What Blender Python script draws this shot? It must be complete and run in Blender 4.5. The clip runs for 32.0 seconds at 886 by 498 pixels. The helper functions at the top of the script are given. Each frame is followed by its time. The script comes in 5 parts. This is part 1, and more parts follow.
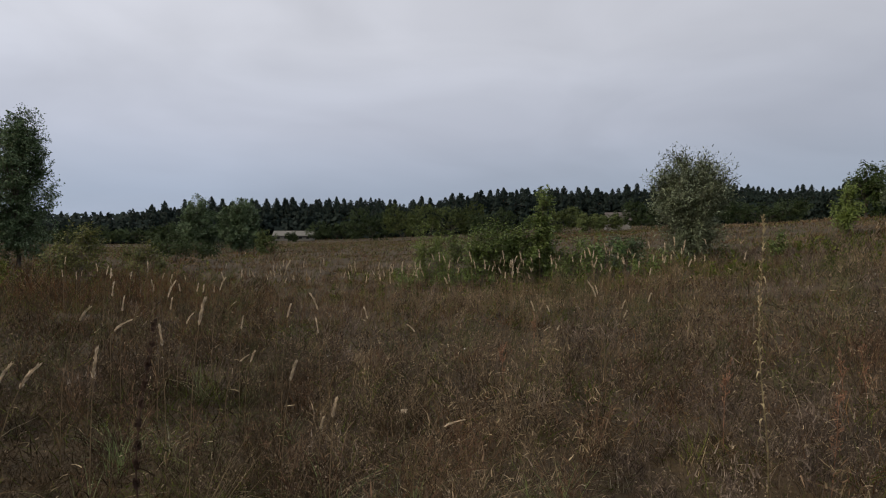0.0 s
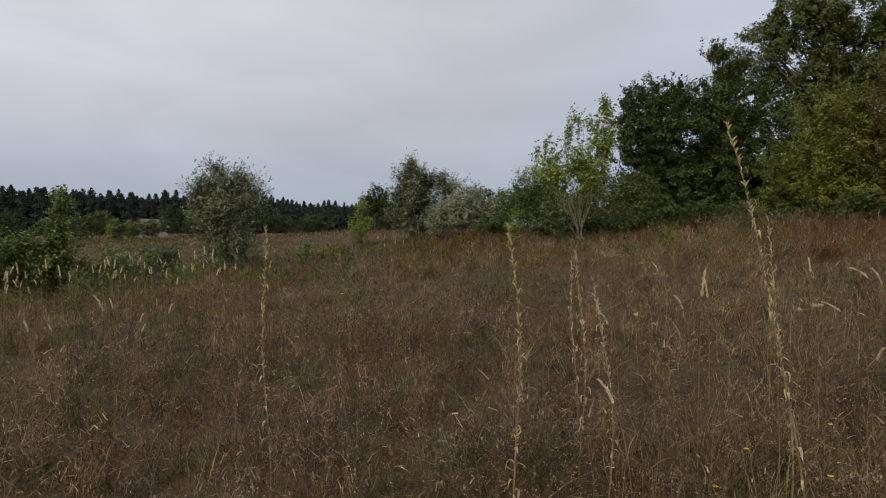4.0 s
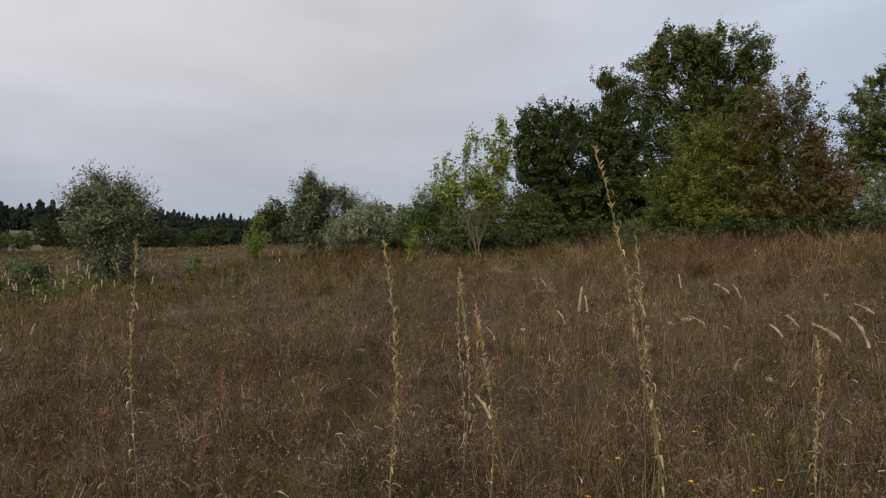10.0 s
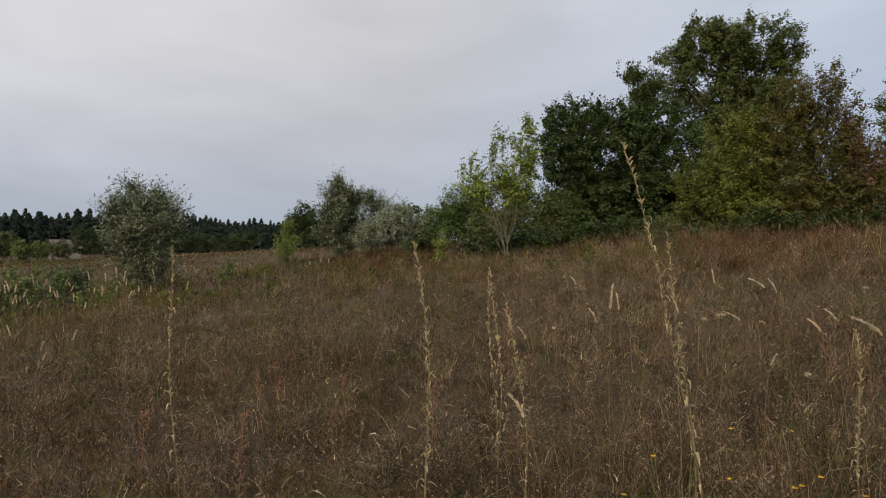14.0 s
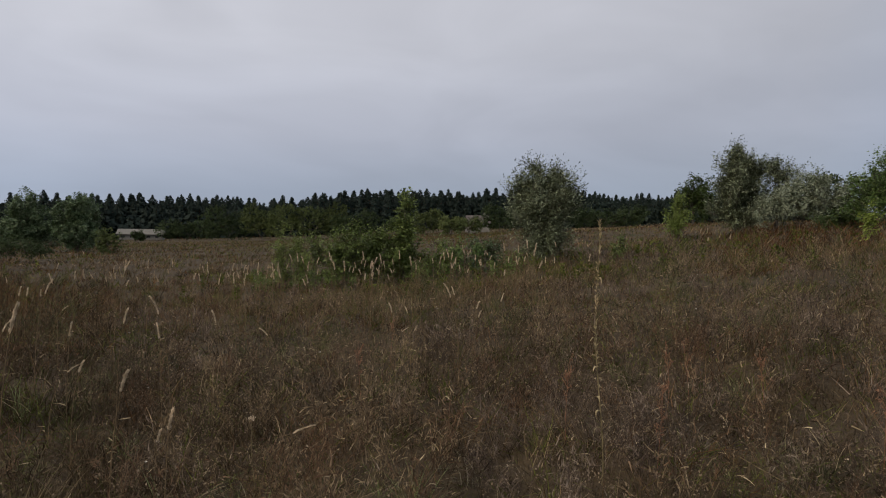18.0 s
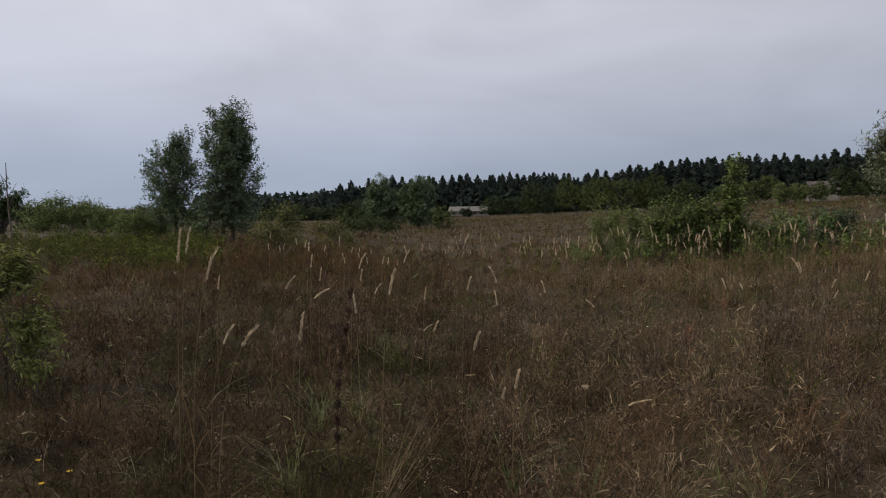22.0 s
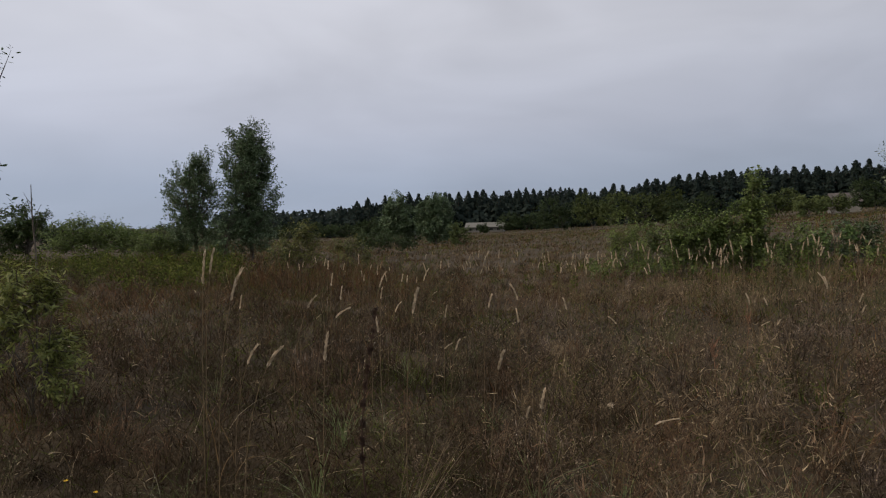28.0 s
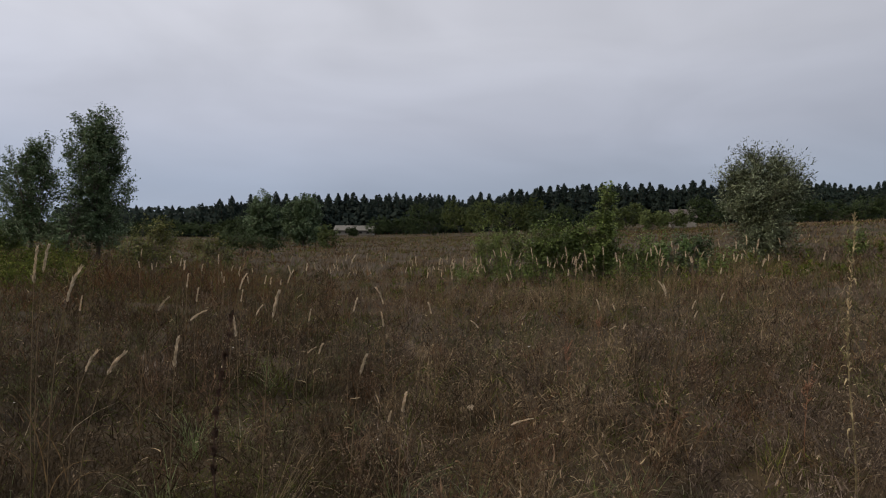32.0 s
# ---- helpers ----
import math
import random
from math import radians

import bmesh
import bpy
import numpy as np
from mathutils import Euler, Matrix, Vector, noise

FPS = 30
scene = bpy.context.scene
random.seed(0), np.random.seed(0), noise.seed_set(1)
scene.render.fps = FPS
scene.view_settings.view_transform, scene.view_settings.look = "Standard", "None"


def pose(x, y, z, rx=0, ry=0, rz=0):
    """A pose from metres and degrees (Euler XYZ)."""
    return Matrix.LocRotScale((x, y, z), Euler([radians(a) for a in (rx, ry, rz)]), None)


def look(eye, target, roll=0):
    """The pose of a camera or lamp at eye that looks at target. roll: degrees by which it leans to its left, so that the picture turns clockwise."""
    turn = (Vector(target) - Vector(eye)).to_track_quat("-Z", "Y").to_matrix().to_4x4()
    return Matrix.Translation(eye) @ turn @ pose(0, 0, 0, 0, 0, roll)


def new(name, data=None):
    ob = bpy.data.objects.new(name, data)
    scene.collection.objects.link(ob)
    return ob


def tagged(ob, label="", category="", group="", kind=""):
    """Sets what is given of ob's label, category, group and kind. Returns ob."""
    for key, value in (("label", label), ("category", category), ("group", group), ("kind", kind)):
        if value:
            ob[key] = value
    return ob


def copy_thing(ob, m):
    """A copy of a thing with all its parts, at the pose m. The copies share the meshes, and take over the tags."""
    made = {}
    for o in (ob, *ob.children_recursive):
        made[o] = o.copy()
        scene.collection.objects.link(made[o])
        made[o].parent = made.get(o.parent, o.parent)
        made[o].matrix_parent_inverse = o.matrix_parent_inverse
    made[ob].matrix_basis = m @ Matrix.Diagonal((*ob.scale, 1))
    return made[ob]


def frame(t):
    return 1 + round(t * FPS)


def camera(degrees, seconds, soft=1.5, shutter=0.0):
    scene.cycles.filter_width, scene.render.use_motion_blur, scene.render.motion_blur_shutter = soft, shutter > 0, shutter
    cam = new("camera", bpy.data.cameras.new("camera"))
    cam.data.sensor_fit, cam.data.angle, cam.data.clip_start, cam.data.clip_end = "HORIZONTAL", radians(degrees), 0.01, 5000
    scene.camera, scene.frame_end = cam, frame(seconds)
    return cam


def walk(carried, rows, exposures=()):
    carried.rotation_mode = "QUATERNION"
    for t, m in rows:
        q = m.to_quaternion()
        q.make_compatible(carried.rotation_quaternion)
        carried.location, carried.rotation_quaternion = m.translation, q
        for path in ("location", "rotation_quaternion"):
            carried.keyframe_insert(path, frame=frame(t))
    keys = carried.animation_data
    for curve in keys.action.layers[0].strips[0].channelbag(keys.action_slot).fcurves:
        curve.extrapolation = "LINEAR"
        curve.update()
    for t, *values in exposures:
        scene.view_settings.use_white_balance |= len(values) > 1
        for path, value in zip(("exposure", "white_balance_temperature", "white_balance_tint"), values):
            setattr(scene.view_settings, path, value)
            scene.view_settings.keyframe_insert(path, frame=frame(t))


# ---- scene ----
cam = camera(68.76, 32.0, soft=1.12)
ROWS = [  # seconds, x, y, z, turn about x, y, z
    (0.0, -0.0003, 0.0002, 1.5992, 89.21, -0.00, -0.02),
    (0.5, 0.0435, 0.0117, 1.5959, 89.87, 0.22, -8.39),
    (1.0, 0.0693, 0.0290, 1.5941, 89.39, 0.64, -13.31),
    (1.5, 0.1034, 0.0422, 1.5980, 89.57, 0.37, -18.64),
    (2.0, 0.1380, 0.0587, 1.6020, 89.72, -0.12, -24.01),
    (2.5, 0.1527, 0.0556, 1.6011, 90.24, -0.59, -28.04),
    (3.0, 0.1551, 0.0436, 1.6003, 90.25, -0.86, -31.05),
    (3.5, 0.1772, 0.0440, 1.6002, 89.81, -0.42, -35.49),
    (4.0, 0.2009, 0.0261, 1.6021, 90.07, -0.30, -39.07),
    (4.5, 0.2234, 0.0163, 1.6040, 89.67, -0.18, -40.46),
    (6.5, 0.2276, -0.0228, 1.6036, 90.38, -0.45, -42.58),
    (7.0, 0.2462, -0.0277, 1.6011, 89.97, -0.92, -44.29),
    (7.5, 0.2478, -0.0411, 1.6066, 90.26, -0.59, -45.60),
    (8.0, 0.2548, -0.0383, 1.6076, 90.67, -0.22, -46.03),
    (8.5, 0.2614, -0.0301, 1.6064, 90.72, -0.21, -45.77),
    (9.0, 0.2589, -0.0233, 1.6123, 90.69, -0.18, -45.33),
    (9.5, 0.2706, -0.0212, 1.6121, 90.98, -0.46, -46.53),
    (10.0, 0.2777, -0.0266, 1.6112, 91.50, -0.49, -47.79),
    (10.5, 0.2659, -0.0227, 1.6128, 91.32, 0.38, -47.31),
    (11.0, 0.2752, -0.0188, 1.6149, 91.14, 0.64, -47.61),
    (11.5, 0.2782, -0.0242, 1.6125, 91.11, 0.34, -47.53),
    (12.0, 0.2757, -0.0276, 1.6128, 91.16, 0.27, -46.98),
    (12.5, 0.2817, -0.0347, 1.6128, 91.24, -0.14, -47.01),
    (13.0, 0.2834, -0.0329, 1.6096, 91.44, 0.26, -46.98),
    (13.5, 0.2703, -0.0338, 1.6105, 91.60, 0.59, -45.86),
    (15.5, 0.2504, -0.0269, 1.6022, 90.61, 0.64, -43.38),
    (16.0, 0.2102, -0.0123, 1.5992, 90.33, 0.41, -37.60),
    (16.5, 0.1675, 0.0164, 1.5968, 89.77, -0.11, -27.22),
    (17.0, 0.1250, 0.0207, 1.5974, 89.62, 0.02, -20.39),
    (17.5, 0.0903, 0.0292, 1.5984, 89.51, -0.48, -15.80),
    (18.0, 0.0598, 0.0175, 1.6001, 89.37, -0.53, -12.04),
    (18.5, 0.0374, 0.0182, 1.5944, 88.76, -0.50, -7.45),
    (19.0, 0.0176, 0.0241, 1.5960, 88.65, -0.28, -3.89),
    (19.5, 0.0131, 0.0199, 1.5935, 88.41, -0.25, 0.03),
    (20.0, -0.0038, 0.0111, 1.5907, 88.23, -0.22, 5.24),
    (20.5, -0.0153, 0.0083, 1.5851, 87.49, 0.58, 10.62),
    (21.0, -0.0394, 0.0111, 1.5820, 86.90, 0.86, 14.08),
    (21.5, -0.0575, 0.0138, 1.5892, 86.60, 0.59, 14.90),
    (22.0, -0.0455, 0.0130, 1.5899, 87.06, 0.53, 15.19),
    (22.5, -0.0455, 0.0082, 1.5830, 87.28, 0.44, 15.17),
    (23.0, -0.0546, 0.0029, 1.5828, 87.72, 0.60, 15.32),
    (23.5, -0.0687, -0.0044, 1.5794, 87.72, 0.78, 15.58),
    (24.0, -0.0860, -0.0081, 1.5809, 88.02, 0.71, 15.76),
    (24.5, -0.0963, -0.0139, 1.5817, 88.39, 0.69, 15.96),
    (25.0, -0.0753, -0.0126, 1.5865, 88.34, 0.63, 15.78),
    (25.5, -0.0712, -0.0106, 1.5950, 88.50, 0.82, 16.43),
    (27.5, -0.0730, -0.0059, 1.6024, 88.68, 1.12, 17.02),
    (28.0, -0.0750, 0.0051, 1.6027, 88.52, 1.15, 16.65),
    (28.5, -0.0796, 0.0139, 1.6028, 88.53, 1.37, 16.68),
    (29.0, -0.0792, 0.0191, 1.6037, 88.41, 1.34, 16.46),
    (29.5, -0.0820, 0.0231, 1.6127, 88.81, 1.20, 16.50),
    (30.0, -0.0864, 0.0227, 1.6144, 88.37, 0.99, 16.88),
    (30.5, -0.0872, 0.0172, 1.6129, 88.46, 1.01, 16.83),
    (31.0, -0.0852, 0.0181, 1.6109, 88.73, -0.03, 13.13),
    (31.5, -0.0687, 0.0161, 1.6057, 89.27, -0.32, 8.55),
    (32.0, -0.0603, 0.0232, 1.5997, 88.81, -0.55, 5.14),
]
walk(cam, [(t, pose(x, y, z, rx, ry, rz)) for t, x, y, z, rx, ry, rz in ROWS],
     exposures=[(0.0, 0.07, 6600, 11), (1.0, 0.03, 6640, 11), (2.0, 0.02, 6680, 11), (3.0, 0.1, 6780, 11), (4.0, 0.27, 6900, 11), (8.0, 0.31, 7040, 11), (13.5, 0.31, 7040, 11), (16.0, 0.32, 6940, 11),
                (17.0, 0.03, 6750, 11), (18.5, 0.0, 6620, 12), (22.5, 0.02, 6600, 12), (23.2, 0.0, 6600, 12), (24.0, 0.06, 6600, 12), (25.0, -0.02, 6600, 12), (29.0, -0.04, 6600, 12), (32.0, 0.0, 6600, 12)])

# ---- world, sun ----
world = bpy.data.worlds.new("overcast_sky")
scene.world = world
world.use_nodes = True
wn, wl = world.node_tree.nodes, world.node_tree.links
wn.clear()


def wnode(kind, **kw):
    n = wn.new(kind)
    for k, v in kw.items():
        n.inputs[k].default_value = v
    return n


coord = wn.new("ShaderNodeTexCoord")
sep = wn.new("ShaderNodeSeparateXYZ")
wl.new(coord.outputs["Generated"], sep.inputs[0])
ramp = wn.new("ShaderNodeValToRGB")
wl.new(sep.outputs["Z"], ramp.inputs[0])
stops = [(0.0, (0.27, 0.33, 0.44)), (0.07, (0.31, 0.365, 0.475)), (0.16, (0.43, 0.46, 0.545)),
         (0.28, (0.52, 0.54, 0.60)), (0.5, (0.58, 0.59, 0.63)), (1.0, (0.60, 0.61, 0.64))]
while len(ramp.color_ramp.elements) < len(stops):
    ramp.color_ramp.elements.new(0.5)
for e, (p, c) in zip(ramp.color_ramp.elements, stops):
    e.position, e.color = p, (*c, 1)
# cloud sheets, stretched along the horizon
mapping = wn.new("ShaderNodeMapping")
mapping.inputs["Scale"].default_value = (1.2, 1.2, 3.6)
wl.new(coord.outputs["Generated"], mapping.inputs[0])
cloud = wnode("ShaderNodeTexNoise", Scale=2.0, Detail=4.0, Roughness=0.5, Distortion=0.5)
wl.new(mapping.outputs[0], cloud.inputs["Vector"])
span = wn.new("ShaderNodeMapRange")
for k, v in (("From Min", 0.3), ("From Max", 0.7), ("To Min", 0.90), ("To Max", 1.10)):
    span.inputs[k].default_value = v
wl.new(cloud.outputs["Fac"], span.inputs["Value"])
# the brighter half of the cloud cover, where the sun stands behind it
SUN_AZ, SUN_EL = -118.0, 33.0
toward = wn.new("ShaderNodeVectorMath")
toward.operation = "DOT_PRODUCT"
wl.new(coord.outputs["Generated"], toward.inputs[0])
toward.inputs[1].default_value = (math.sin(radians(SUN_AZ)) * math.cos(radians(SUN_EL)), math.cos(radians(SUN_AZ)) * math.cos(radians(SUN_EL)), math.sin(radians(SUN_EL)))
glow = wn.new("ShaderNodeMapRange")
for k, v in (("From Min", -0.6), ("From Max", 0.5), ("To Min", 0.89), ("To Max", 1.26)):
    glow.inputs[k].default_value = v
wl.new(toward.outputs["Value"], glow.inputs["Value"])
mul = wn.new("ShaderNodeMath")
mul.operation = "MULTIPLY"
wl.new(span.outputs[0], mul.inputs[0])
wl.new(glow.outputs[0], mul.inputs[1])
tint = wn.new("ShaderNodeVectorMath")
tint.operation = "SCALE"
wl.new(ramp.outputs[0], tint.inputs[0])
wl.new(mul.outputs[0], tint.inputs["Scale"])
# thinner, bluer cloud over the bank
bluer = wn.new("ShaderNodeVectorMath")
bluer.operation = "DOT_PRODUCT"
wl.new(coord.outputs["Generated"], bluer.inputs[0])
bluer.inputs[1].default_value = (math.sin(radians(88)), math.cos(radians(88)), 0.12)
thin = wn.new("ShaderNodeMapRange")
for k, v in (("From Min", 0.70), ("From Max", 1.0), ("To Min", 0.0), ("To Max", 1.0)):
    thin.inputs[k].default_value = v
wl.new(bluer.outputs["Value"], thin.inputs["Value"])
blue = wn.new("ShaderNodeMix")
blue.data_type = "RGBA"
wl.new(thin.outputs[0], blue.inputs[0])
blue.inputs[6].default_value, blue.inputs[7].default_value = (1, 1, 1, 1), (0.82, 0.93, 1.06, 1)
tinted = wn.new("ShaderNodeVectorMath")
tinted.operation = "MULTIPLY"
wl.new(tint.outputs[0], tinted.inputs[0])
wl.new(blue.outputs[2], tinted.inputs[1])
bg_cloud = wnode("ShaderNodeBackground", Strength=1.13)
wl.new(tinted.outputs[0], bg_cloud.inputs["Color"])
sky = wn.new("ShaderNodeTexSky")
sky.sky_type, sky.sun_disc = "NISHITA", False
sky.sun_elevation, sky.sun_rotation = radians(SUN_EL), radians(SUN_AZ)
bg_sky = wnode("ShaderNodeBackground", Strength=0.06)
wl.new(sky.outputs[0], bg_sky.inputs["Color"])
mixed = wnode("ShaderNodeMixShader", Fac=0.15)
wl.new(bg_cloud.outputs[0], mixed.inputs[1])
wl.new(bg_sky.outputs[0], mixed.inputs[2])
wout = wn.new("ShaderNodeOutputWorld")
wl.new(mixed.outputs[0], wout.inputs[0])

sun = new("sun", bpy.data.lights.new("sun", "SUN"))
sun.data.energy, sun.data.angle, sun.data.color = 1.7, radians(20), (1.0, 0.85, 0.60)
sun.matrix_world = look((30 * math.sin(radians(SUN_AZ)), 30 * math.cos(radians(SUN_AZ)), 30 * math.tan(radians(SUN_EL))), (0, 0, 0))


# ---- materials ----
def plant_material(name, colours, rough=0.75, through_light=0.25, patch=0.5, patch_scale=0.35, spec=0.25):
    """Leaves, blades and stems: colour differs from piece to piece and in drifts over the ground; some light passes through."""
    m = bpy.data.materials.new(name)
    m.use_nodes = True
    n, l = m.node_tree.nodes, m.node_tree.links
    n.clear()
    geo = n.new("ShaderNodeNewGeometry")
    tex = n.new("ShaderNodeTexNoise")
    tex.inputs["Scale"].default_value, tex.inputs["Detail"].default_value = patch_scale, 3.0
    l.new(geo.outputs["Position"], tex.inputs["Vector"])
    mr = n.new("ShaderNodeMapRange")
    for k, v in (("From Min", 0.3), ("From Max", 0.7)):
        mr.inputs[k].default_value = v
    l.new(tex.outputs["Fac"], mr.inputs["Value"])
    mx = n.new("ShaderNodeMix")
    mx.inputs["Factor"].default_value = patch
    l.new(geo.outputs["Random Per Island"], mx.inputs["A"])
    l.new(mr.outputs[0], mx.inputs["B"])
    cr = n.new("ShaderNodeValToRGB")
    while len(cr.color_ramp.elements) < len(colours):
        cr.color_ramp.elements.new(0.5)
    for i, (e, c) in enumerate(zip(cr.color_ramp.elements, colours)):
        e.position, e.color = 0.07 + 0.86 * i / max(1, len(colours) - 1), (*c, 1)
    l.new(mx.outputs["Result"], cr.inputs[0])
    # fine mottling along each piece
    grain = n.new("ShaderNodeTexNoise")
    grain.inputs["Scale"].default_value, grain.inputs["Detail"].default_value = 22.0, 2.0
    l.new(geo.outputs["Position"], grain.inputs["Vector"])
    gr = n.new("ShaderNodeMapRange")
    for k, v in (("From Min", 0.3), ("From Max", 0.7), ("To Min", 0.62), ("To Max", 1.38)):
        gr.inputs[k].default_value = v
    l.new(grain.outputs["Fac"], gr.inputs["Value"])
    sc = n.new("ShaderNodeVectorMath")
    sc.operation = "SCALE"
    l.new(cr.outputs[0], sc.inputs[0])
    l.new(gr.outputs[0], sc.inputs["Scale"])
    b = n.new("ShaderNodeBsdfPrincipled")
    b.inputs["Roughness"].default_value = rough
    b.inputs["Specular IOR Level"].default_value = spec
    l.new(sc.outputs[0], b.inputs["Base Color"])
    tr = n.new("ShaderNodeBsdfTranslucent")
    l.new(sc.outputs[0], tr.inputs["Color"])
    ms = n.new("ShaderNodeMixShader")
    ms.inputs[0].default_value = through_light
    l.new(b.outputs[0], ms.inputs[1])
    l.new(tr.outputs[0], ms.inputs[2])
    o = n.new("ShaderNodeOutputMaterial")
    l.new(ms.outputs[0], o.inputs[0])
    return m


def solid_material(name, c0, c1, scale, rough=0.85, bump=0.3, fine=6.0, stretch=(1, 1, 1)):
    """Bark, soil, board and sheet: two colours mixed by noise at two scales, with relief."""
    m = bpy.data.materials.new(name)
    m.use_nodes = True
    n, l = m.node_tree.nodes, m.node_tree.links
    b = n["Principled BSDF"]
    b.inputs["Roughness"].default_value = rough
    b.inputs["Specular IOR Level"].default_value = 0.25
    tc = n.new("ShaderNodeTexCoord")
    mp = n.new("ShaderNodeMapping")
    mp.inputs["Scale"].default_value = stretch
    l.new(tc.outputs["Object"], mp.inputs[0])
    a = n.new("ShaderNodeTexNoise")
    a.inputs["Scale"].default_value, a.inputs["Detail"].default_value = scale, 4.0
    f = n.new("ShaderNodeTexNoise")
    f.inputs["Scale"].default_value, f.inputs["Detail"].default_value = scale * fine, 4.0
    l.new(mp.outputs[0], a.inputs["Vector"])
    l.new(mp.outputs[0], f.inputs["Vector"])
    mx = n.new("ShaderNodeMix")
    mx.inputs["Factor"].default_value = 0.5
    l.new(a.outputs["Fac"], mx.inputs["A"])
    l.new(f.outputs["Fac"], mx.inputs["B"])
    cr = n.new("ShaderNodeValToRGB")
    cr.color_ramp.elements[0].position, cr.color_ramp.elements[1].position = 0.36, 0.64
    cr.color_ramp.elements[0].color, cr.color_ramp.elements[1].color = (*c0, 1), (*c1, 1)
    l.new(mx.outputs["Result"], cr.inputs[0])
    l.new(cr.outputs[0], b.inputs["Base Color"])
    bp = n.new("ShaderNodeBump")
    bp.inputs["Strength"].default_value = bump
    bp.inputs["Distance"].default_value = 0.03
    l.new(f.outputs["Fac"], bp.inputs["Height"])
    l.new(bp.outputs[0], b.inputs["Normal"])
    return m


M_SOIL = solid_material("thatch_soil", (0.026, 0.019, 0.010), (0.078, 0.054, 0.028), 0.8, 0.95, 0.6, 14.0)
M_BARK = solid_material("grey_bark", (0.05, 0.042, 0.034), (0.15, 0.13, 0.105), 3.0, 0.9, 0.6, 6.0, (1, 1, 0.2))
M_PINE_BARK = solid_material("pine_bark", (0.07, 0.04, 0.025), (0.16, 0.09, 0.055), 2.0, 0.9, 0.5, 5.0, (1, 1, 0.2))
M_PALE = solid_material("pale_young_bark", (0.087, 0.074, 0.056), (0.174, 0.155, 0.118), 4.0, 0.85, 0.3, 5.0, (0.620, 0.620, 0.186))
M_WHITE_WALL = solid_material("whitewashed_wall", (0.144, 0.138, 0.126), (0.216, 0.210, 0.192), 0.6, 0.9, 0.2)
M_ROOF = solid_material("pale_sheet_roof", (0.115, 0.112, 0.100), (0.169, 0.161, 0.145), 0.5, 0.7, 0.2)
M_TILE = solid_material("faded_tile_roof", (0.075, 0.062, 0.058), (0.113, 0.097, 0.093), 1.2, 0.85, 0.4)
M_DARK = solid_material("dark_opening", (0.02, 0.02, 0.02), (0.04, 0.04, 0.04), 1.0)

M_DRY = plant_material("dry_brown_grass", [(0.026, 0.017, 0.009), (0.063, 0.041, 0.02), (0.131, 0.087, 0.044), (0.283, 0.201, 0.109)], patch=0.45, patch_scale=1.6, spec=0.1)
M_GREY = plant_material("grey_tan_grass", [(0.056, 0.04, 0.025), (0.131, 0.096, 0.059), (0.252, 0.189, 0.119), (0.472, 0.362, 0.232)], patch=0.45, patch_scale=1.6, spec=0.1)
M_RUST = plant_material("rusty_red_grass", [(0.031, 0.015, 0.007), (0.071, 0.033, 0.015), (0.131, 0.065, 0.029), (0.237, 0.138, 0.065)], patch=0.45, patch_scale=1.6, spec=0.1)
M_GREEN = plant_material("green_grass", [(0.019, 0.027, 0.005), (0.046, 0.06, 0.011), (0.095, 0.114, 0.022), (0.2, 0.214, 0.052)], patch=0.45, patch_scale=1.6, spec=0.1)
M_FRESH = plant_material("fresh_green_blade", [(0.05, 0.081, 0.022), (0.092, 0.135, 0.041), (0.167, 0.198, 0.081), (0.277, 0.279, 0.153)], 0.55, 0.3, 0.2)
# Withered brown taken darker, so shade on the near meadow is in the colour.
M_SHADEWEED = plant_material("withered_weed_shade", [(0.013, 0.009, 0.005), (0.033, 0.023, 0.014), (0.071, 0.051, 0.03), (0.156, 0.118, 0.071)], 0.8, 0.2, patch=0.45, patch_scale=1.6, spec=0.1)
M_REDHERB = plant_material("reddish_herb", [(0.14, 0.065, 0.040), (0.23, 0.115, 0.070), (0.34, 0.20, 0.12)], 0.75, 0.2, patch=0.2)
M_MAUVE = plant_material("mauve_grey_herb", [(0.03, 0.022, 0.017), (0.077, 0.057, 0.045), (0.163, 0.125, 0.099), (0.345, 0.276, 0.218)], 0.8, 0.2, patch=0.45, patch_scale=1.6, spec=0.1)
M_REDBROWN = plant_material("red_brown_herb", [(0.028, 0.015, 0.01), (0.071, 0.042, 0.026), (0.147, 0.091, 0.055), (0.282, 0.192, 0.121)], 0.8, 0.2, patch=0.45, patch_scale=1.6, spec=0.1)
M_OLIVEHERB = plant_material("olive_herb", [(0.02, 0.022, 0.01), (0.049, 0.05, 0.023), (0.105, 0.104, 0.049), (0.214, 0.204, 0.108)], 0.75, 0.25, patch=0.45, patch_scale=1.6, spec=0.1)
M_FERN = plant_material("light_green_seedling_leaf", [(0.086, 0.105, 0.024), (0.133, 0.157, 0.037), (0.19, 0.209, 0.053), (0.247, 0.252, 0.076)], 0.55, 0.35, 0.2, 0.8, 0.3)
M_HERB = plant_material("dry_herb", [(0.023, 0.016, 0.011), (0.053, 0.038, 0.026), (0.102, 0.073, 0.051), (0.19, 0.148, 0.102)], patch=0.45, patch_scale=1.6, spec=0.1)
M_SEED = plant_material("pale_seed_head", [(0.109, 0.078, 0.052), (0.185, 0.134, 0.089), (0.302, 0.236, 0.163)], patch=0.2)
M_STRAW = plant_material("bleached_straw", [(0.222, 0.168, 0.096), (0.377, 0.291, 0.177), (0.531, 0.432, 0.283)], 0.7, 0.2, 0.15)
M_STRAWSTEM = plant_material("tan_straw_stem", [(0.105, 0.078, 0.044), (0.172, 0.13, 0.076), (0.25, 0.195, 0.122)], 0.7, 0.15, 0.15)
